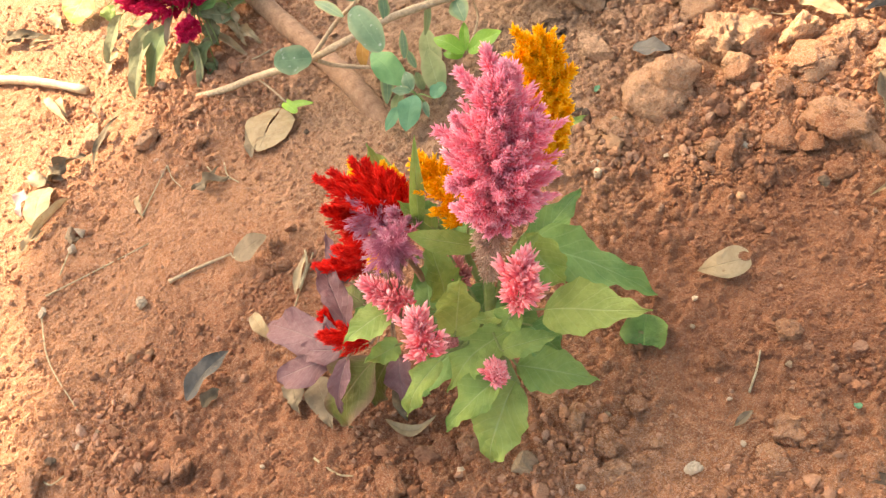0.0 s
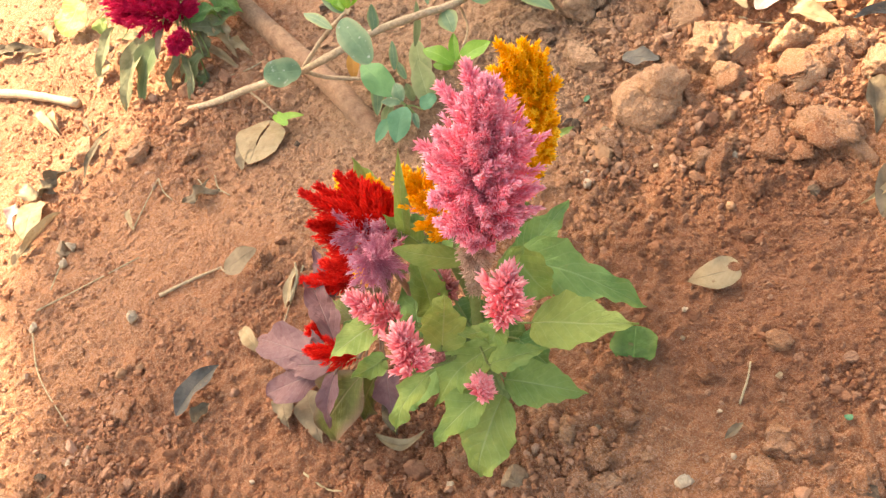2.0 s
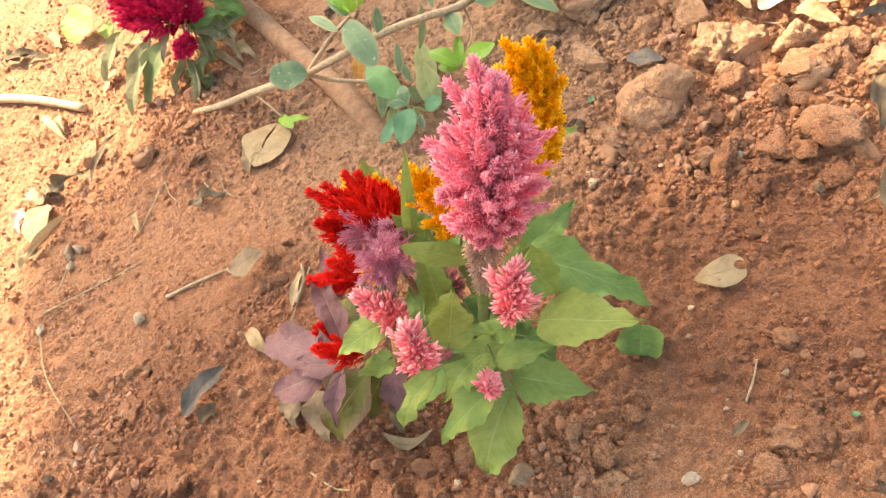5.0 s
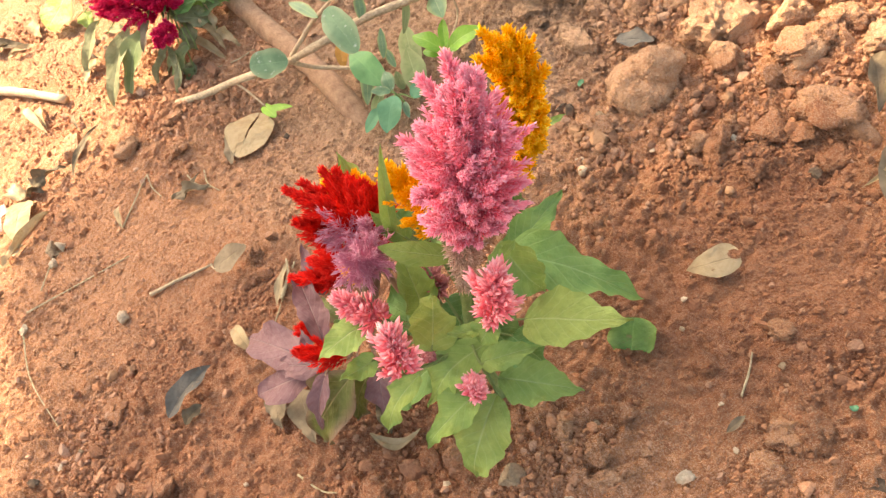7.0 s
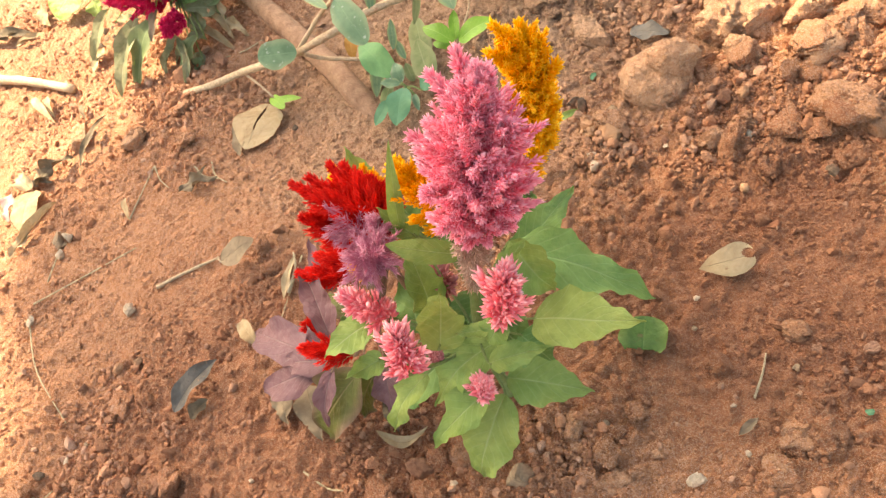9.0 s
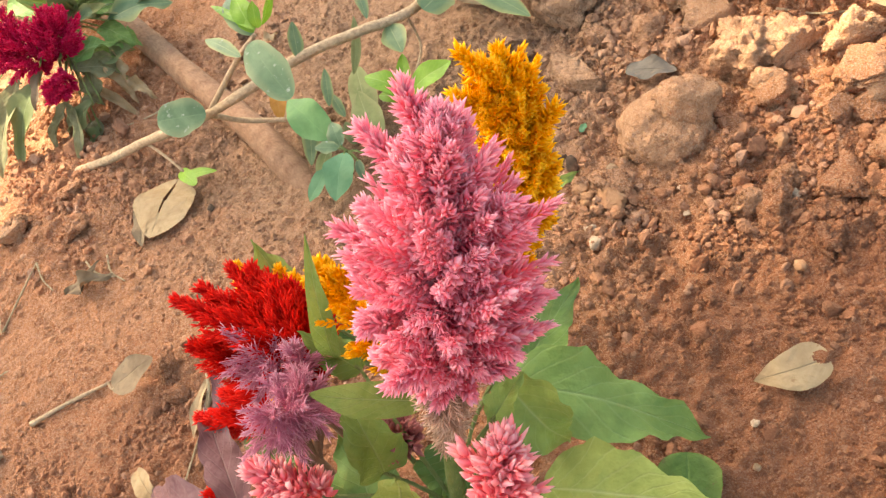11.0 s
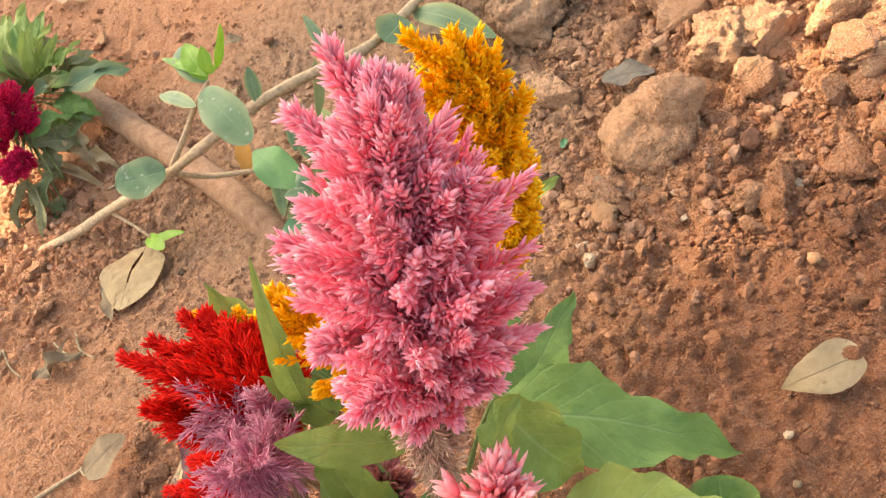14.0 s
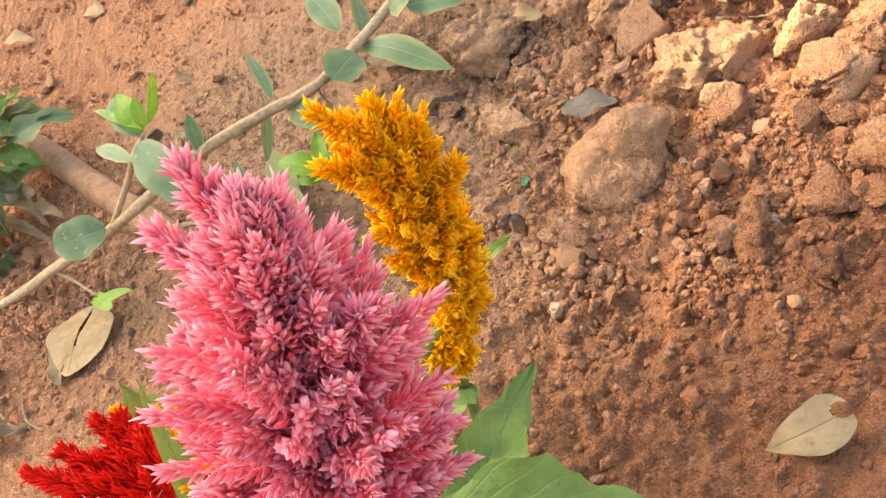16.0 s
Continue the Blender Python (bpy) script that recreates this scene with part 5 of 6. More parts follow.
fallen(M_DRY_GREY, (-0.672, 0.722, 0.012), (-0.640, 0.708, 0.012), 0.022, "slate-grey rotten leaf scrap", shape="oval", arch=0.16, fold=0.4, wave=0.3)
fallen(M_DRY, (-0.620, 0.672, 0.012), (-0.664, 0.612, 0.012), 0.017, "rolled brown strip of dry leaf", shape="long", arch=0.04, fold=1.3, wave=0.1, lift=0.006)
fallen(M_DRY, (-0.646, 0.632, 0.012), (-0.670, 0.606, 0.012), 0.016, "bleached torn leaf scrap in the sun", shape="oval", arch=0.10, fold=0.5, wave=0.2)
fallen(M_DRY_GREY, (-0.446, 0.641, 0.012), (-0.400, 0.650, 0.012), 0.018, "dark dry crumpled leaf on the soil", shape="long", arch=0.10, fold=0.6, wave=0.45)
fallen(M_DRY_GREY, (0.252, 0.596, 0.012), (0.244, 0.541, 0.012), 0.024, "grey-green dry leaf, curled and dusty", shape="oval", arch=0.16, fold=0.95, wave=0.30, quilt=0.10, roll=8)
fallen(M_DRY_GREY, (0.254, 0.504, 0.012), (0.226, 0.456, 0.012), 0.034, "grey dry leaf with a dark hollow", shape="oval", arch=0.12, fold=0.45, wave=0.10)
fallen(M_DRY_PALE, (0.262, 0.517, 0.018), (0.213, 0.472, 0.012), 0.013, "silvery rolled leaf edge on the soil", shape="long", arch=0.22, fold=0.8, wave=0.05, sway=-0.18, lift=0.010)
fallen(M_DRY_PALE, (0.312, 0.682, 0.034), (0.228, 0.688, 0.026), 0.034, "long bleached dry leaf, folded along its midrib", shape="long", arch=0.10, fold=0.40, wave=0.06, lift=0.020)
fallen(M_SLATE, (0.318, 0.672, 0.026), (0.256, 0.668, 0.020), 0.020, "grey underside of a folded dry leaf", shape="long", arch=0.08, fold=0.3, lift=0.012)
fallen(M_DRY, (0.206, 0.694, 0.020), (0.243, 0.660, 0.018), 0.022, "tan dry leaf in a heap", shape="long", arch=0.12, fold=0.5, wave=0.10, lift=0.012)
fallen(M_DRY, (0.214, 0.694, 0.022), (0.248, 0.722, 0.030), 0.024, "yellowish dry leaf in a heap", shape="oval", arch=0.08, fold=0.30, wave=0.05, lift=0.014)
fallen(M_DRY, (0.250, 0.697, 0.028), (0.274, 0.722, 0.034), 0.026, "yellowish dry leaf in a heap", shape="oval", arch=0.10, fold=0.25, wave=0.05, lift=0.018)
fallen(M_DRY_PINK, (0.206, 0.722, 0.026), (0.178, 0.694, 0.024), 0.031, "dusty mauve dry leaf in a heap", shape="oval", arch=0.14, fold=0.20, wave=0.08, lift=0.016)
fallen(M_DRY, (0.150, 0.738, 0.020), (0.171, 0.700, 0.018), 0.024, "tan curled dry leaf on the soil", shape="oval", arch=0.16, fold=0.50, wave=0.15, lift=0.014)
fallen(M_DRY, (0.140, 0.800, 0.020), (0.175, 0.770, 0.020), 0.024, "tan curled dry leaf on the soil", shape="oval", arch=0.12, fold=0.40, wave=0.15, lift=0.012)
fallen(M_DRY_PALE, (-0.618, 0.923, 0.014), (-0.626, 0.883, 0.014), 0.016, "small pale dry leaf on the soil", shape="oval", arch=0.08, fold=0.2)
fallen(M_DRY_GREY, (-0.840, 1.020, 0.014), (-0.786, 1.018, 0.014), 0.024, "grey withered leaf in the sun", shape="long", arch=0.10, fold=0.5, wave=0.3)
fallen(M_DRY, (-0.788, 0.994, 0.014), (-0.745, 0.998, 0.014), 0.012, "narrow tan dry leaf on the soil", shape="long", arch=0.14, fold=0.7)
fallen(M_DRY, (-0.769, 1.058, 0.014), (-0.739, 1.016, 0.014), 0.020, "small bleached leaf scrap", shape="oval", arch=0.14, fold=0.3, wave=0.2)
fallen(M_DRY_GREY, (-0.626, 0.828, 0.014), (-0.612, 0.796, 0.014), 0.010, "small pale curled leaf scrap", shape="long", arch=0.18, fold=0.6)
fallen(M_DRY, (-0.349, 0.739, 0.012), (-0.369, 0.678, 0.012), 0.058, "broad beige fallen leaf with a dark slit", shape="oval", arch=0.05, fold=-0.04, wave=0.02, bite=(0.0, 0.30, 0.055, 0.30), nu=62, lift=0.008)
fallen(M_DRY_GREY, (-0.381, 0.725, 0.012), (-0.379, 0.675, 0.012), 0.020, "curled beige leaf edge on the soil", shape="oval", arch=0.06)
fallen(M_SLATE, (-0.394, 0.375, 0.012), (-0.357, 0.421, 0.012), 0.024, "dark grey crumpled leaf on the soil", shape="oval", arch=0.12, fold=0.5, wave=0.14, quilt=0.08, lift=0.012)
fallen(M_DRY_DARK, (-0.378, 0.368, 0.012), (-0.365, 0.386, 0.012), 0.016, "dark grey crumpled leaf scrap", shape="oval", arch=0.12, fold=0.4, wave=0.12)
fallen(M_DRY, (-0.341, 0.460, 0.012), (-0.314, 0.427, 0.012), 0.016, "small folded straw-coloured leaf", shape="oval", arch=0.12, fold=0.4)
fallen(M_DRY_GREY, (-0.286, 0.380, 0.012), (-0.275, 0.345, 0.012), 0.026, "greyish wilted leaf drooping onto the soil", shape="lance", arch=0.15, fold=0.2)
fallen(M_DRY_GREY, (-0.264, 0.383, 0.012), (-0.242, 0.328, 0.012), 0.030, "tan withered leaf below the purple leaves", shape="long", arch=0.08, fold=0.2)
fallen(M_DRY, (-0.193, 0.329, 0.012), (-0.150, 0.328, 0.012), 0.012, "curled grey-brown leaf hooked over the soil", shape="long", arch=-0.10, fold=0.4, sway=0.24, lift=0.012)
fallen(M_DRY_DARK, (-0.182, 0.360, 0.012), (-0.176, 0.328, 0.012), 0.020, "dark withered leaf under the plant", shape="long", arch=0.1, fold=0.4, lift=0.012)
fallen(M_SLATE, (0.050, 0.692, 0.014), (0.084, 0.668, 0.020), 0.020, "slate-grey dead leaf tucked behind a clod", shape="oval", arch=0.05, lift=0.012)
fallen(M_DRY_PALE, (-0.717, 0.869, 0.012), (-0.666, 0.810, 0.012), 0.014, "pale dry leaf strip on the soil", shape="long", arch=0.15, fold=0.4)
fallen(M_DRY_PALE, (-0.697, 0.868, 0.012), (-0.674, 0.824, 0.012), 0.012, "pale dry leaf strip on the soil", shape="long", arch=0.15, fold=0.4)
fallen(M_DRY_DARK, (-0.599, 0.717, 0.012), (-0.578, 0.792, 0.012), 0.012, "dark dry curled leaf strip", shape="long", arch=0.12, fold=0.4)
fallen(M_DRY_DARK, (-0.430, 0.636, 0.012), (-0.415, 0.669, 0.012), 0.008, "dark dry scrap of leaf on the soil", shape="long", arch=0.12, fold=0.3)
fallen(M_DRY_PALE, (-0.518, 0.651, 0.012), (-0.504, 0.616, 0.012), 0.009, "pale dry leaf strip on the soil", shape="long", arch=0.12, fold=0.4)
fallen(M_DRY_GREY, (0.078, 0.292, 0.012), (0.093, 0.304, 0.012), 0.008, "small grey dry leaf sliver", shape="long", arch=0.08, fold=0.4)
fallen(M_DRY, (-0.296, 0.473, 0.012), (-0.288, 0.521, 0.012), 0.010, "dry straw-coloured grass blade", shape="long", arch=0.1, fold=0.4)
fallen(M_DRY_DARK, (-0.851, 1.023, 0.012), (-0.760, 1.010, 0.012), 0.022, "dark curled dead leaf", shape="long", arch=0.12, fold=0.5)
fallen(M_DRY, (-0.788, 0.989, 0.012), (-0.743, 1.004, 0.012), 0.014, "narrow tan dry leaf on the soil", shape="long", arch=0.1, fold=0.4)
fallen(M_DRY_PALE, (-0.544, 1.276, 0.012), (-0.499, 1.250, 0.012), 0.020, "whitish dry leaf scrap on the soil", shape="oval", arch=0.12, fold=0.4)
fallen(M_DRY_PALE, (-0.421, 1.245, 0.012), (-0.394, 1.227, 0.012), 0.026, "cream dry leaf scrap on the soil", shape="oval", arch=0.08)
fallen(M_DRY_GREY, (-0.282, 0.990, 0.012), (-0.259, 0.983, 0.012), 0.014, "small grey dead leaf", shape="oval", arch=0.1, fold=0.3)
fallen(M_DRY_PALE, (-0.276, 0.892, 0.012), (-0.262, 0.905, 0.012), 0.012, "torn whitish leaf scrap", shape="oval", arch=0.1, fold=0.4, wave=0.3)
fallen(M_DRY_PALE, (-0.348, 1.220, 0.012), (-0.311, 1.194, 0.012), 0.024, "whitish dry leaf scrap on the soil", shape="oval", arch=0.1)
fallen(M_DRY, (0.038, 0.805, 0.020), (0.065, 0.792, 0.030), 0.022, "dry tan leaf scrap between clods", shape="oval", arch=0.12, fold=0.4, lift=0.012)
fallen(M_LEAF_TEAL, (0.007, 0.655, 0.012), (0.012, 0.662, 0.012), 0.0055, "tiny round green seedling leaf", name="green_leaf", shape="round", arch=0.05)
fallen(M_LEAF_TEAL, (0.163, 0.294, 0.012), (0.163, 0.299, 0.012), 0.0065, "tiny round green seedling leaf", name="green_leaf", shape="round", arch=0.05)


spent = thing("fallen_flower_head", (0.225, 0.728, ground_z(0.225, 0.728)), "faded pink feathery flower head lying on dry leaves", "flower")
part("plume", plume((0.250, 0.748, 0.040), (0.203, 0.722, 0.040), 0.0150, 60, 26, 0.0060, 0.0026, 88, ((0, 0.8), (0.5, 1.0), (1, 0.5)), (24, 76), fan=0.5, fat=0.002), M_PINK_PALE, spent)
part("plume_stalk", tube([(0.290, 0.765, ground_z(0.290, 0.765) + 0.003), (0.270, 0.757, 0.030), (0.245, 0.745, 0.040)], 0.0018, 0.0014, 8, 6), M_STEM_PINK, spent)


# ---- clods and stones ----
def stone(name, material, at, size, label, category, seed, sink=0.25, level=3, rough=0.28, facet=0.5, turn=0.0, group=""):
    v, f, u = lump(size, seed, level, rough, facet)
    ob = new(name, mesh_from(name, v, f, u))
    ob.data.materials.append(material)
    x, y = at[0], at[1]
    ob.matrix_world = pose(x, y, ground_z(x, y) + size[2] * (1 - 2 * sink), 0, 0, turn)
    return tagged(ob, label, category, group)


CLOD = "crumbly orange clod of dry soil"
stone("soil_clod", M_CLOD, (0.065, 0.635, 0.020), (0.037, 0.034, 0.025), "large rounded tan clod of hard soil", "clod", 301, 0.36, 5, 0.17, 0.35, 20)
stone("soil_clod", M_CLOD, (0.082, 0.638, 0.035), (0.024, 0.020, 0.020), "knob on top of a large tan clod", "clod", 302, 0.05, 4, 0.18, 0.35)
stone("soil_clod", M_SOIL, (0.141, 0.636, 0.020), (0.016, 0.013, 0.013), "small angular orange clod", "clod", 303, 0.2, 4, 0.22, 0.8, 40)
for k, (at, s, lv) in enumerate((((0.134, 0.676, 0.020), (0.022, 0.032, 0.022), 5), ((0.158, 0.671, 0.020), (0.030, 0.020, 0.016), 4), ((0.117, 0.728, 0.020), (0.024, 0.026, 0.020), 4),
                                 ((0.013, 0.713, 0.020), (0.030, 0.022, 0.016), 4), ((0.212, 0.555, 0.020), (0.030, 0.022, 0.014), 4), ((0.205, 0.632, 0.020), (0.018, 0.015, 0.013), 4),
                                 ((0.237, 0.621, 0.020), (0.014, 0.012, 0.010), 3), ((0.175, 0.601, 0.020), (0.013, 0.011, 0.010), 3), ((0.194, 0.599, 0.020), (0.012, 0.016, 0.011), 3),
                                 ((0.186, 0.539, 0.020), (0.014, 0.012, 0.010), 3), ((0.161, 0.553, 0.020), (0.020, 0.016, 0.009), 3), ((0.020, 0.594, 0.010), (0.011, 0.015, 0.009), 3),
                                 ((-0.001, 0.603, 0.010), (0.010, 0.008, 0.007), 3), ((0.032, 0.759, 0.020), (0.018, 0.014, 0.012), 3), ((-0.040, 0.785, 0.020), (0.022, 0.016, 0.012), 3),
                                 ((0.076, 0.734, 0.020), (0.020, 0.016, 0.012), 3), ((0.127, 0.287, 0.012), (0.014, 0.020, 0.008), 4), ((0.113, 0.282, 0.012), (0.012, 0.014, 0.008), 4),
                                 ((0.164, 0.267, 0.012), (0.020, 0.014, 0.009), 3), ((0.099, 0.260, 0.012), (0.014, 0.012, 0.008), 3), ((0.075, 0.350, 0.012), (0.010, 0.009, 0.008), 3),
                                 ((0.011, 0.318, 0.012), (0.010, 0.009, 0.008), 3), ((-0.031, 0.277, 0.012), (0.009, 0.009, 0.007), 3), ((-0.610, 0.759, 0.015), (0.018, 0.022, 0.014), 4),
                                 ((-0.528, 0.741, 0.015), (0.018, 0.020, 0.014), 4), ((-0.465, 0.768, 0.012), (0.016, 0.012, 0.009), 3), ((-0.539, 0.469, 0.012), (0.012, 0.010, 0.008), 3),
                                 ((-0.466, 0.400, 0.012), (0.018, 0.012, 0.009), 3), ((-0.431, 0.395, 0.012), (0.010, 0.009, 0.008), 3), ((-0.390, 0.312, 0.012), (0.018, 0.014, 0.010), 3),
                                 ((-0.553, 0.319, 0.012), (0.014, 0.018, 0.010), 3), ((-0.407, 0.310, 0.012), (0.010, 0.012, 0.009), 3), ((-0.190, 0.276, 0.012), (0.020, 0.014, 0.010), 4),
                                 ((-0.143, 0.304, 0.012), (0.014, 0.012, 0.010), 3), ((-0.122, 0.309, 0.012), (0.012, 0.012, 0.010), 3), ((-0.450, 0.713, 0.012), (0.020, 0.012, 0.007), 3),
                                 ((-0.329, 0.540, 0.012), (0.011, 0.009, 0.008), 3), ((-0.316, 0.513, 0.012), (0.010, 0.010, 0.008), 3), ((-0.312, 0.558, 0.012), (0.009, 0.008, 0.007), 3),
                                 ((0.014, 0.805, 0.020), (0.034, 0.030, 0.022), 5), ((0.125, 0.762, 0.020), (0.040, 0.030, 0.026), 5), ((0.080, 0.801, 0.020), (0.022, 0.018, 0.014), 4),
                                 ((0.035, 0.755, 0.020), (0.016, 0.014, 0.012), 3), ((-0.027, 0.767, 0.020), (0.014, 0.012, 0.010), 3), ((0.198, 0.624, 0.020), (0.022, 0.022, 0.015), 4),
                                 ((0.234, 0.648, 0.020), (0.018, 0.018, 0.013), 4))):
    stone("soil_clod", M_CLOD if k in (0, 1, 2, 3, 23, 24, 39, 40) else M_SOIL, at, s, CLOD, "clod", 320 + k, 0.34, max(lv, 4), 0.5, 0.6 if lv > 4 else 0.95, 37 * k, "soil clods")
for k, (at, s) in enumerate((((-0.059, 0.333, 0.012), 0.011), ((-0.045, 0.328, 0.012), 0.008), ((-0.005, 0.308, 0.012), 0.013), ((-0.018, 0.291, 0.012), 0.009), ((-0.072, 0.326, 0.012), 0.012), ((0.004, 0.277, 0.012), 0.012),
                             ((-0.037, 0.299, 0.012), 0.008), ((0.125, 0.296, 0.012), 0.018), ((0.111, 0.282, 0.012), 0.013), ((0.098, 0.265, 0.012), 0.014), ((-0.023, 0.323, 0.012), 0.007), ((-0.054, 0.286, 0.012), 0.009),
                             ((0.020, 0.288, 0.012), 0.008), ((-0.084, 0.305, 0.012), 0.008), ((0.075, 0.346, 0.012), 0.008), ((0.073, 0.401, 0.012), 0.007))):
    stone("soil_clod", M_CLOD if k % 3 == 0 else M_SOIL, at, (s * 0.75, s * 0.6, s * 0.42), "small crusted clod of reddish soil", "clod", 400 + k, 0.36, 4, 0.55, 0.95, 71 * k, "soil clods")
for k, (at, s) in enumerate((
        ((0.141, 0.640), (0.020, 0.017, 0.015)), ((0.117, 0.544), (0.017, 0.013, 0.010)), ((0.206, 0.617), (0.016, 0.021, 0.013)), ((0.223, 0.634), (0.014, 0.016, 0.012)),
        ((0.266, 0.615), (0.022, 0.015, 0.014)), ((0.247, 0.648), (0.020, 0.014, 0.012)), ((0.203, 0.661), (0.020, 0.016, 0.014)), ((0.191, 0.732), (0.026, 0.020, 0.018)),
        ((0.211, 0.555), (0.032, 0.022, 0.014)), ((0.202, 0.509), (0.018, 0.014, 0.009)), ((0.122, 0.288), (0.014, 0.020, 0.008)), ((0.134, 0.284), (0.018, 0.016, 0.010)),
        ((0.103, 0.553), (0.013, 0.010, 0.008)), ((0.139, 0.513), (0.012, 0.009, 0.007)), ((0.130, 0.569), (0.012, 0.010, 0.008)), ((-0.055, 0.324), (0.010, 0.008, 0.006)),
        ((-0.038, 0.312), (0.012, 0.009, 0.007)), ((-0.013, 0.290), (0.012, 0.010, 0.007)), ((-0.011, 0.272), (0.014, 0.010, 0.008)), ((0.097, 0.428), (0.009, 0.008, 0.006)),
        ((0.131, 0.363), (0.010, 0.008, 0.006)), ((0.163, 0.251), (0.014, 0.012, 0.010)), ((-0.121, 0.304), (0.012, 0.010, 0.009)), ((-0.148, 0.275), (0.012, 0.012, 0.009)))):
    stone("soil_clod", M_CLOD if k % 2 == 0 else M_SOIL, at, s, "crumbly pale orange clod of dry soil", "clod", 440 + k, 0.36, 4, 0.62, 0.70, 61 * k, "soil clods")
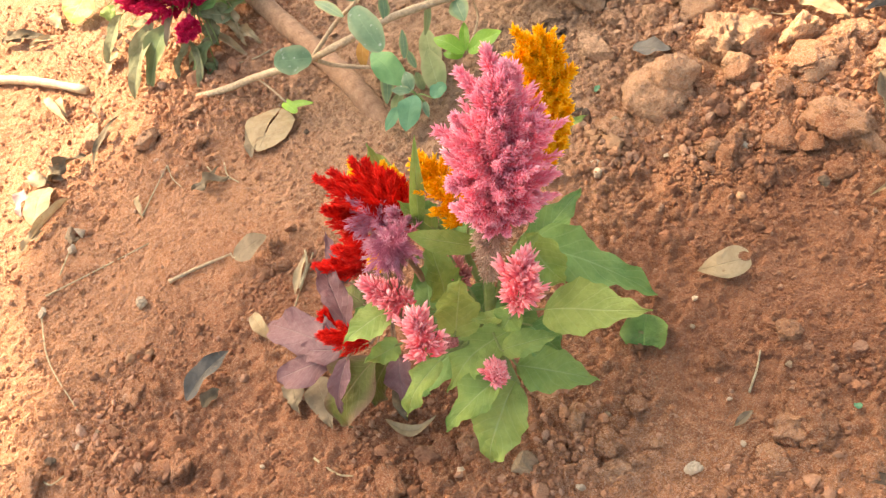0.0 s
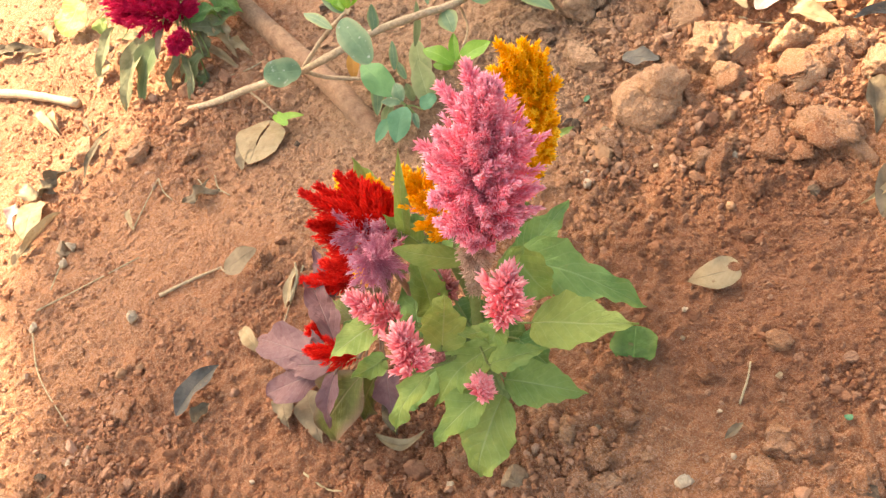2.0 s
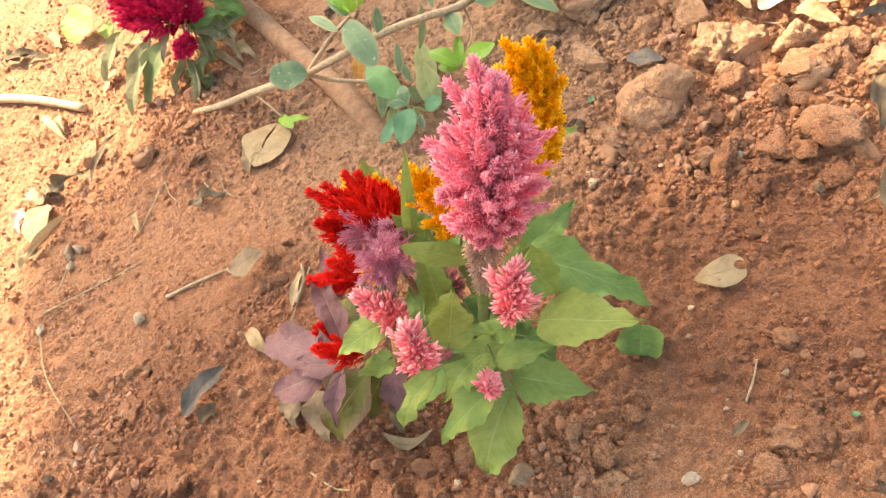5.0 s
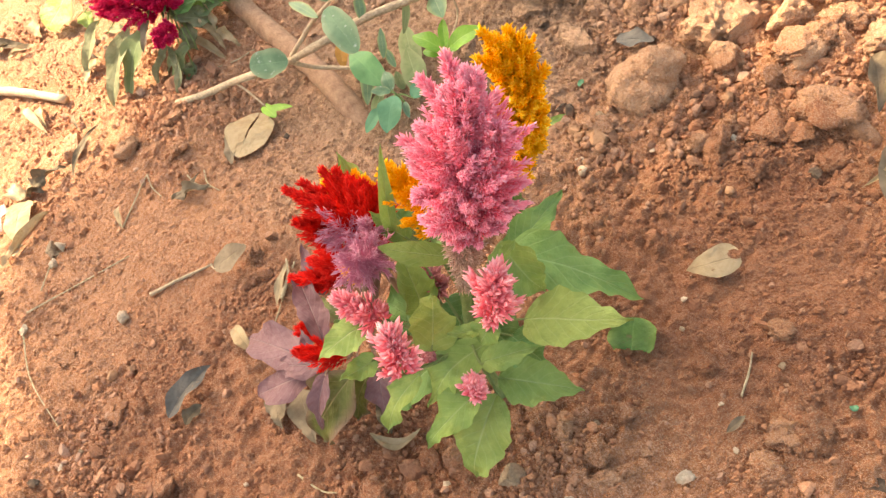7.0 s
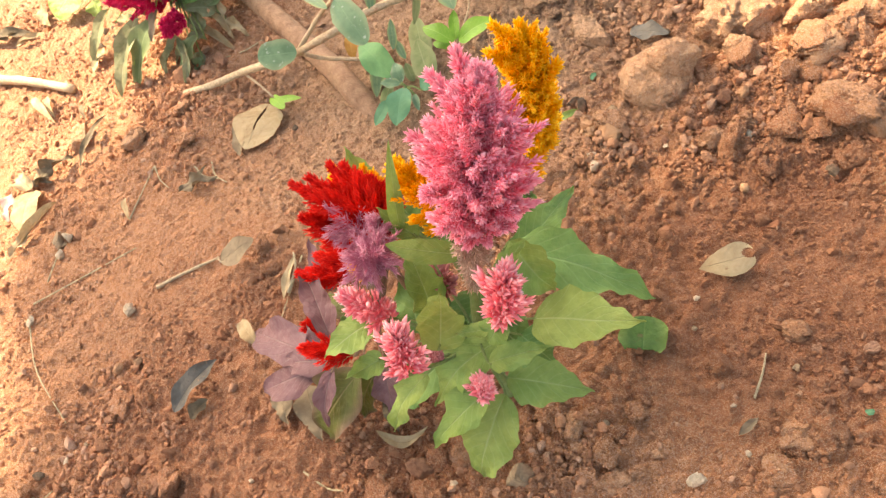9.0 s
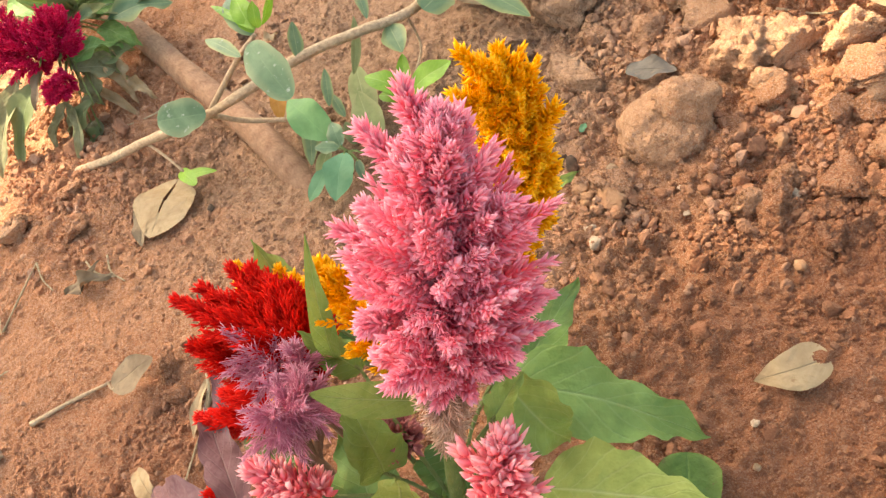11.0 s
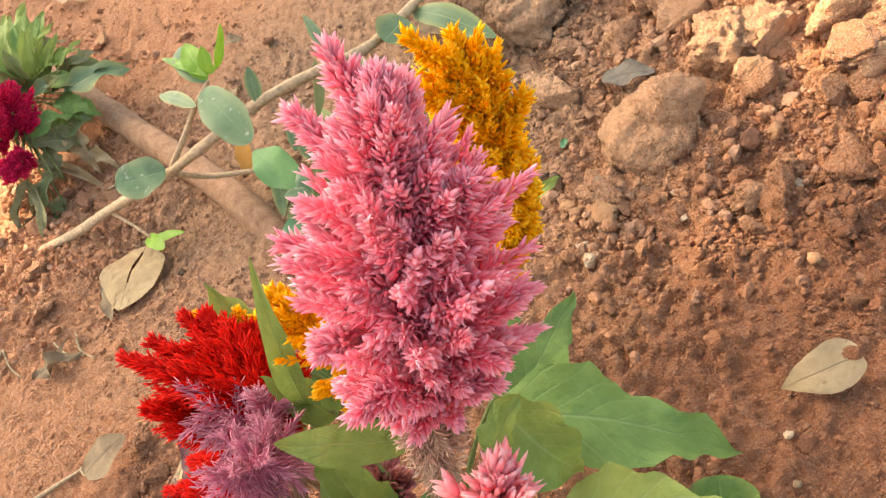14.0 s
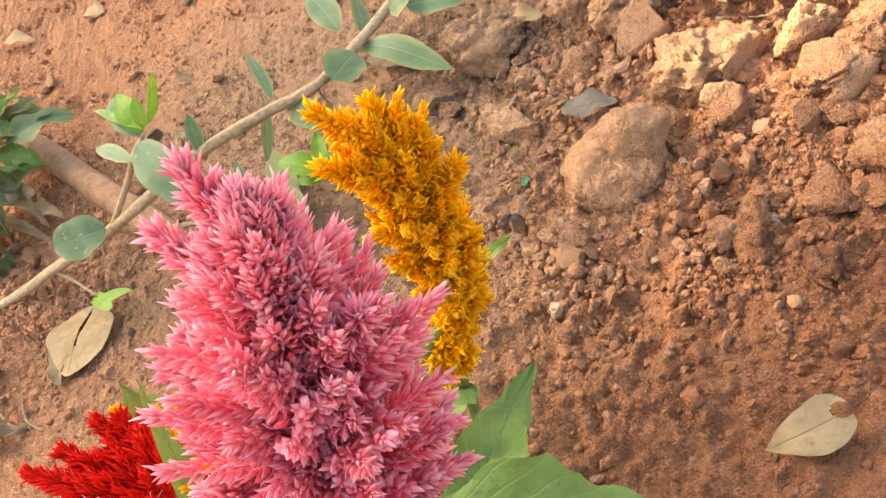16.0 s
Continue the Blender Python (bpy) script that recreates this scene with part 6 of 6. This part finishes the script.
for k, (at, r, m, label) in enumerate((
        
        ((0.044, 0.265, 0.012), 0.0075, M_STONE_PALE, "whitish pebble on the soil"), ((-0.038, 0.260, 0.012), 0.0055, M_STONE_PALE, "whitish pebble on the soil"),
        ((-0.079, 0.280, 0.012), 0.0130, M_STONE_GREY, "mottled grey stone half buried"), ((-0.476, 0.499, 0.012), 0.0100, M_STONE_PALE, "pale grey pebble on the soil"),
        ((-0.306, 0.303, 0.012), 0.0032, M_STONE_PALE, "tiny white pebble on the soil"), ((-0.129, 0.278, 0.012), 0.0045, M_STONE_PALE, "small white pebble on the soil"),
        ((-0.014, 0.315, 0.012), 0.0042, M_STONE_GREY, "small grey pebble on the soil"), ((0.066, 0.405, 0.012), 0.0035, M_STONE_PALE, "tiny white pebble on the soil"),
        ((-0.515, 0.349, 0.012), 0.0050, M_STONE_PALE, "small cream pebble on the soil"), 
        ((-0.598, 0.613, 0.012), 0.0120, M_STONE_GREY, "pale grey stone chip"), ((-0.347, 0.323, 0.012), 0.0060, M_STONE_RED, "small reddish stone on the soil"),
        ((0.078, 0.316, 0.012), 0.0026, M_STONE_PALE, "tiny white pebble on the soil"), ((0.162, 0.245, 0.012), 0.0105, M_STONE_DARK, "grey-green stone half buried"),
        ((0.080, 0.683, 0.020), 0.0070, M_STONE_DARK, "dark round pebble beside a clod"), ((-0.012, 0.635, 0.012), 0.0075, M_STONE_DARK, "dark grey pebble on the soil"),
        ((0.022, 0.612, 0.012), 0.0050, M_STONE_GREY, "small grey pebble on the soil"), 
        ((0.186, 0.498, 0.012), 0.0070, M_STONE_DARK, "dark grey pebble on the soil"), ((0.127, 0.557, 0.012), 0.0050, M_STONE_GREY, "small grey pebble on the soil"), ((-0.315, 0.698, 0.012), 0.0050, M_STONE_DARK, "dark round pebble on the soil"),
        ((-0.607, 0.512, 0.012), 0.0080, M_STONE_PALE, "cream stone chip on the soil"), ((-0.540, 0.337, 0.012), 0.0070, M_STONE_DARK, "dark grey pebble on the soil"), ((-0.497, 0.363, 0.012), 0.0060, M_STONE_GREY, "small grey pebble on the soil"),
        ((-0.455, 0.442, 0.012), 0.0060, M_STONE_TAN, "small tan pebble on the soil"), ((-0.476, 0.436, 0.012), 0.0080, M_STONE_TAN, "small tan pebble on the soil"), ((0.001, 0.586, 0.010), 0.0065, M_STONE_TAN, "small tan pebble on the soil"),
        ((0.082, 0.279, 0.012), 0.0030, M_STONE_PALE, "tiny white pebble on the soil"), ((0.061, 0.381, 0.012), 0.0030, M_STONE_GREY, "tiny grey pebble on the soil"), ((0.125, 0.339, 0.012), 0.0040, M_STONE_GREY, "tiny grey pebble on the soil"),
        ((-0.306, 0.990, 0.012), 0.0045, M_STONE_PALE, "small white pebble on the soil"), ((-0.300, 0.923, 0.012), 0.0095, M_STONE_DARK, "dark mottled pebble on the soil"), ((-0.459, 1.136, 0.012), 0.0120, M_STONE_TAN, "small tan stone on the soil"),
        ((-0.094, 0.854, 0.012), 0.0050, M_STONE_PALE, "small white pebble on the soil"), ((-0.270, 1.135, 0.012), 0.0150, M_STONE_GREY, "grey stone on the soil"), ((0.190, 0.652, 0.020), 0.0040, M_STONE_PALE, "small white pebble on the soil"),
        ((-0.229, 0.955, 0.012), 0.0090, M_STONE_RED, "flat reddish stone chip"),
        ((-0.650, 0.982, 0.012), 0.0070, M_STONE_DARK, "dark charred chip on the soil"),
        ((-0.633, 0.964, 0.012), 0.0090, M_STONE_DARK, "dark charred chip on the soil"),
        ((-0.648, 0.958, 0.012), 0.0060, M_STONE_DARK, "dark charred chip on the soil"),
        ((-0.623, 0.969, 0.012), 0.0050, M_STONE_PALE, "tiny white stone chip on the soil"),
        ((-0.623, 0.945, 0.012), 0.0060, M_STONE_GREY, "small grey chip on the soil"),
        ((-0.630, 0.936, 0.012), 0.0080, M_STONE_DARK, "dark charred chip on the soil"),
        ((-0.659, 0.975, 0.012), 0.0050, M_STONE_PALE, "tiny white stone chip on the soil"),
        ((-0.610, 0.945, 0.012), 0.0060, M_STONE_DARK, "dark charred chip on the soil"),
        ((0.001, 0.553, 0.012), 0.0075, M_STONE_PALE, "cream pebble on the soil"), ((0.000, 0.564, 0.012), 0.0050, M_STONE_PALE, "small cream pebble on the soil"), ((-0.001, 0.601, 0.012), 0.0095, M_STONE_TAN, "knobbly tan stone on the soil"),
        ((0.018, 0.581, 0.012), 0.0135, M_STONE_TAN, "knobbly tan stone on the soil"), ((0.003, 0.589, 0.012), 0.0070, M_STONE_TAN, "small tan pebble on the soil"), ((-0.004, 0.627, 0.012), 0.0085, M_STONE_DARK, "dark mottled pebble on the soil"),
        ((0.023, 0.610, 0.012), 0.0065, M_STONE_GREY, "small grey pebble on the soil"), ((0.065, 0.580, 0.012), 0.0034, M_STONE_PALE, "tiny white pebble on the soil"), ((0.064, 0.559, 0.012), 0.0034, M_STONE_PALE, "tiny white pebble on the soil"),
        ((0.136, 0.596, 0.012), 0.0075, M_STONE_TAN, "round tan pebble on the soil"), ((0.130, 0.553, 0.012), 0.0050, M_STONE_PALE, "small cream pebble on the soil"), ((0.195, 0.654, 0.012), 0.0045, M_STONE_PALE, "small white pebble on the soil"),
        ((0.118, 0.596, 0.012), 0.0095, M_STONE_RED, "mauve-brown stone chip on the soil"), ((-0.592, 0.592, 0.012), 0.0080, M_STONE_PALE, "white stone chip in the sun"), ((-0.585, 0.613, 0.012), 0.0100, M_STONE_PALE, "white stone chip in the sun"),
        ((-0.593, 0.607, 0.012), 0.0060, M_STONE_GREY, "grey stone chip in the sun"), ((-0.475, 0.825, 0.012), 0.0160, M_STONE_RED, "flat reddish-brown stone by the magenta plant"), ((-0.422, 0.830, 0.012), 0.0120, M_STONE_RED, "reddish-brown stone by the fallen branch"),
        ((-0.156, 0.296, 0.012), 0.0135, M_STONE_RED, "rounded reddish-brown stone on the soil"), ((0.107, 0.279, 0.012), 0.0060, M_STONE_DARK, "dark pebble on the soil"), ((0.118, 0.498, 0.012), 0.0060, M_STONE_TAN, "small tan pebble on the soil"),
        ((-0.515, 0.423, 0.012), 0.0070, M_STONE_RED, "small reddish stone on the soil"), ((-0.403, 0.309, 0.012), 0.0110, M_STONE_RED, "reddish stone half buried"))):
    stone("pebble", m, at, (r * 0.88, r * 0.75, r * 0.62), label, "stone", 500 + k, 0.22, 4 if r > 0.006 else 3, 0.42, 0.95, 53 * k, "pebbles")


# ---- the shade tree beyond the view, whose crown keeps the sun off the bed ----
def shade_tree():
    h, mast = 4.4, (-0.2, -1.2)
    shift = TO_SUN / TO_SUN.z * h
    r = thing("shade_tree", (mast[0] + shift.x, mast[1] + shift.y, -0.05), "leafy garden tree that shades the flower bed", "tree")
    base = np.array(r.location)
    part("trunk", tube([base, base + (0.05, 0, 1.4), base + (0.1, -0.1, 2.8), base + (0.3, -0.3, 4.2)], 0.11, 0.05, 20, 12, 0.03), M_BARK_BROWN, r)
    rng = np.random.default_rng(5)
    lobes = ((-0.07, 0.25, 0.60), (0.35, 0.10, 0.48), (-0.30, 0.74, 0.33), (-0.10, 0.72, 0.28), (-0.17, 1.08, 0.40), (0.65, -0.25, 0.55), (0.1, -0.35, 0.6), (-0.46, 0.55, 0.17), (-0.45, 0.40, 0.11), (-0.42, 0.27, 0.12), (-0.45, 1.22, 0.24))
    quads = []
    for gx, gy, rad in lobes:
        c = np.array([gx + shift.x, gy + shift.y, h + rng.uniform(-0.15, 0.25)])
        part("limb", tube([base + (0.3, -0.3, 4.15), (base + (0.3, -0.3, 4.15) + c) / 2 + (0, 0, 0.1), c], 0.035, 0.012, 10, 8, 0.03), M_BARK_BROWN, r)
        n = int(20000 * rad * rad)
        d = rng.normal(size=(n, 3))
        d /= np.linalg.norm(d, axis=1, keepdims=True)
        quads.append(c + d * (rad * rng.random((n, 1)) ** 0.4) * (1, 1, 0.6))
    p = np.concatenate(quads)
    hole = np.array([0.097, 0.500])
    flat = p[:, :2] - np.outer(p[:, 2], np.array(TO_SUN)[:2] / TO_SUN.z)
    p = p[np.linalg.norm((flat - hole) * (1.0, 0.8), axis=1) > 0.028]
    flat = p[:, :2] - np.outer(p[:, 2], np.array(TO_SUN)[:2] / TO_SUN.z)
    thin = 0.93 * np.exp(-(((flat[:, 0] - 0.22) / 0.20) ** 2 + ((flat[:, 1] - 0.64) / 0.14) ** 2))
    p = p[rng.random(len(p)) > thin]
    n = len(p)
    s = rng.normal(size=(n, 3))
    s /= np.linalg.norm(s, axis=1, keepdims=True)
    t = np.cross(s, rng.normal(size=(n, 3)))
    t /= np.linalg.norm(t, axis=1, keepdims=True)
    k = rng.uniform(0.020, 0.038, (n, 1))
    v = np.stack([p - s * k, p + t * k * 0.5, p + s * k, p - t * k * 0.5], 1).reshape(-1, 3)
    part("crown", (v, np.arange(4 * n).reshape(-1, 4), np.tile([(0.5, 0), (1, 0.5), (0.5, 1), (0, 0.5)], (n, 1))), M_LEAF_DEEP, r, kind="stuff")


shade_tree()
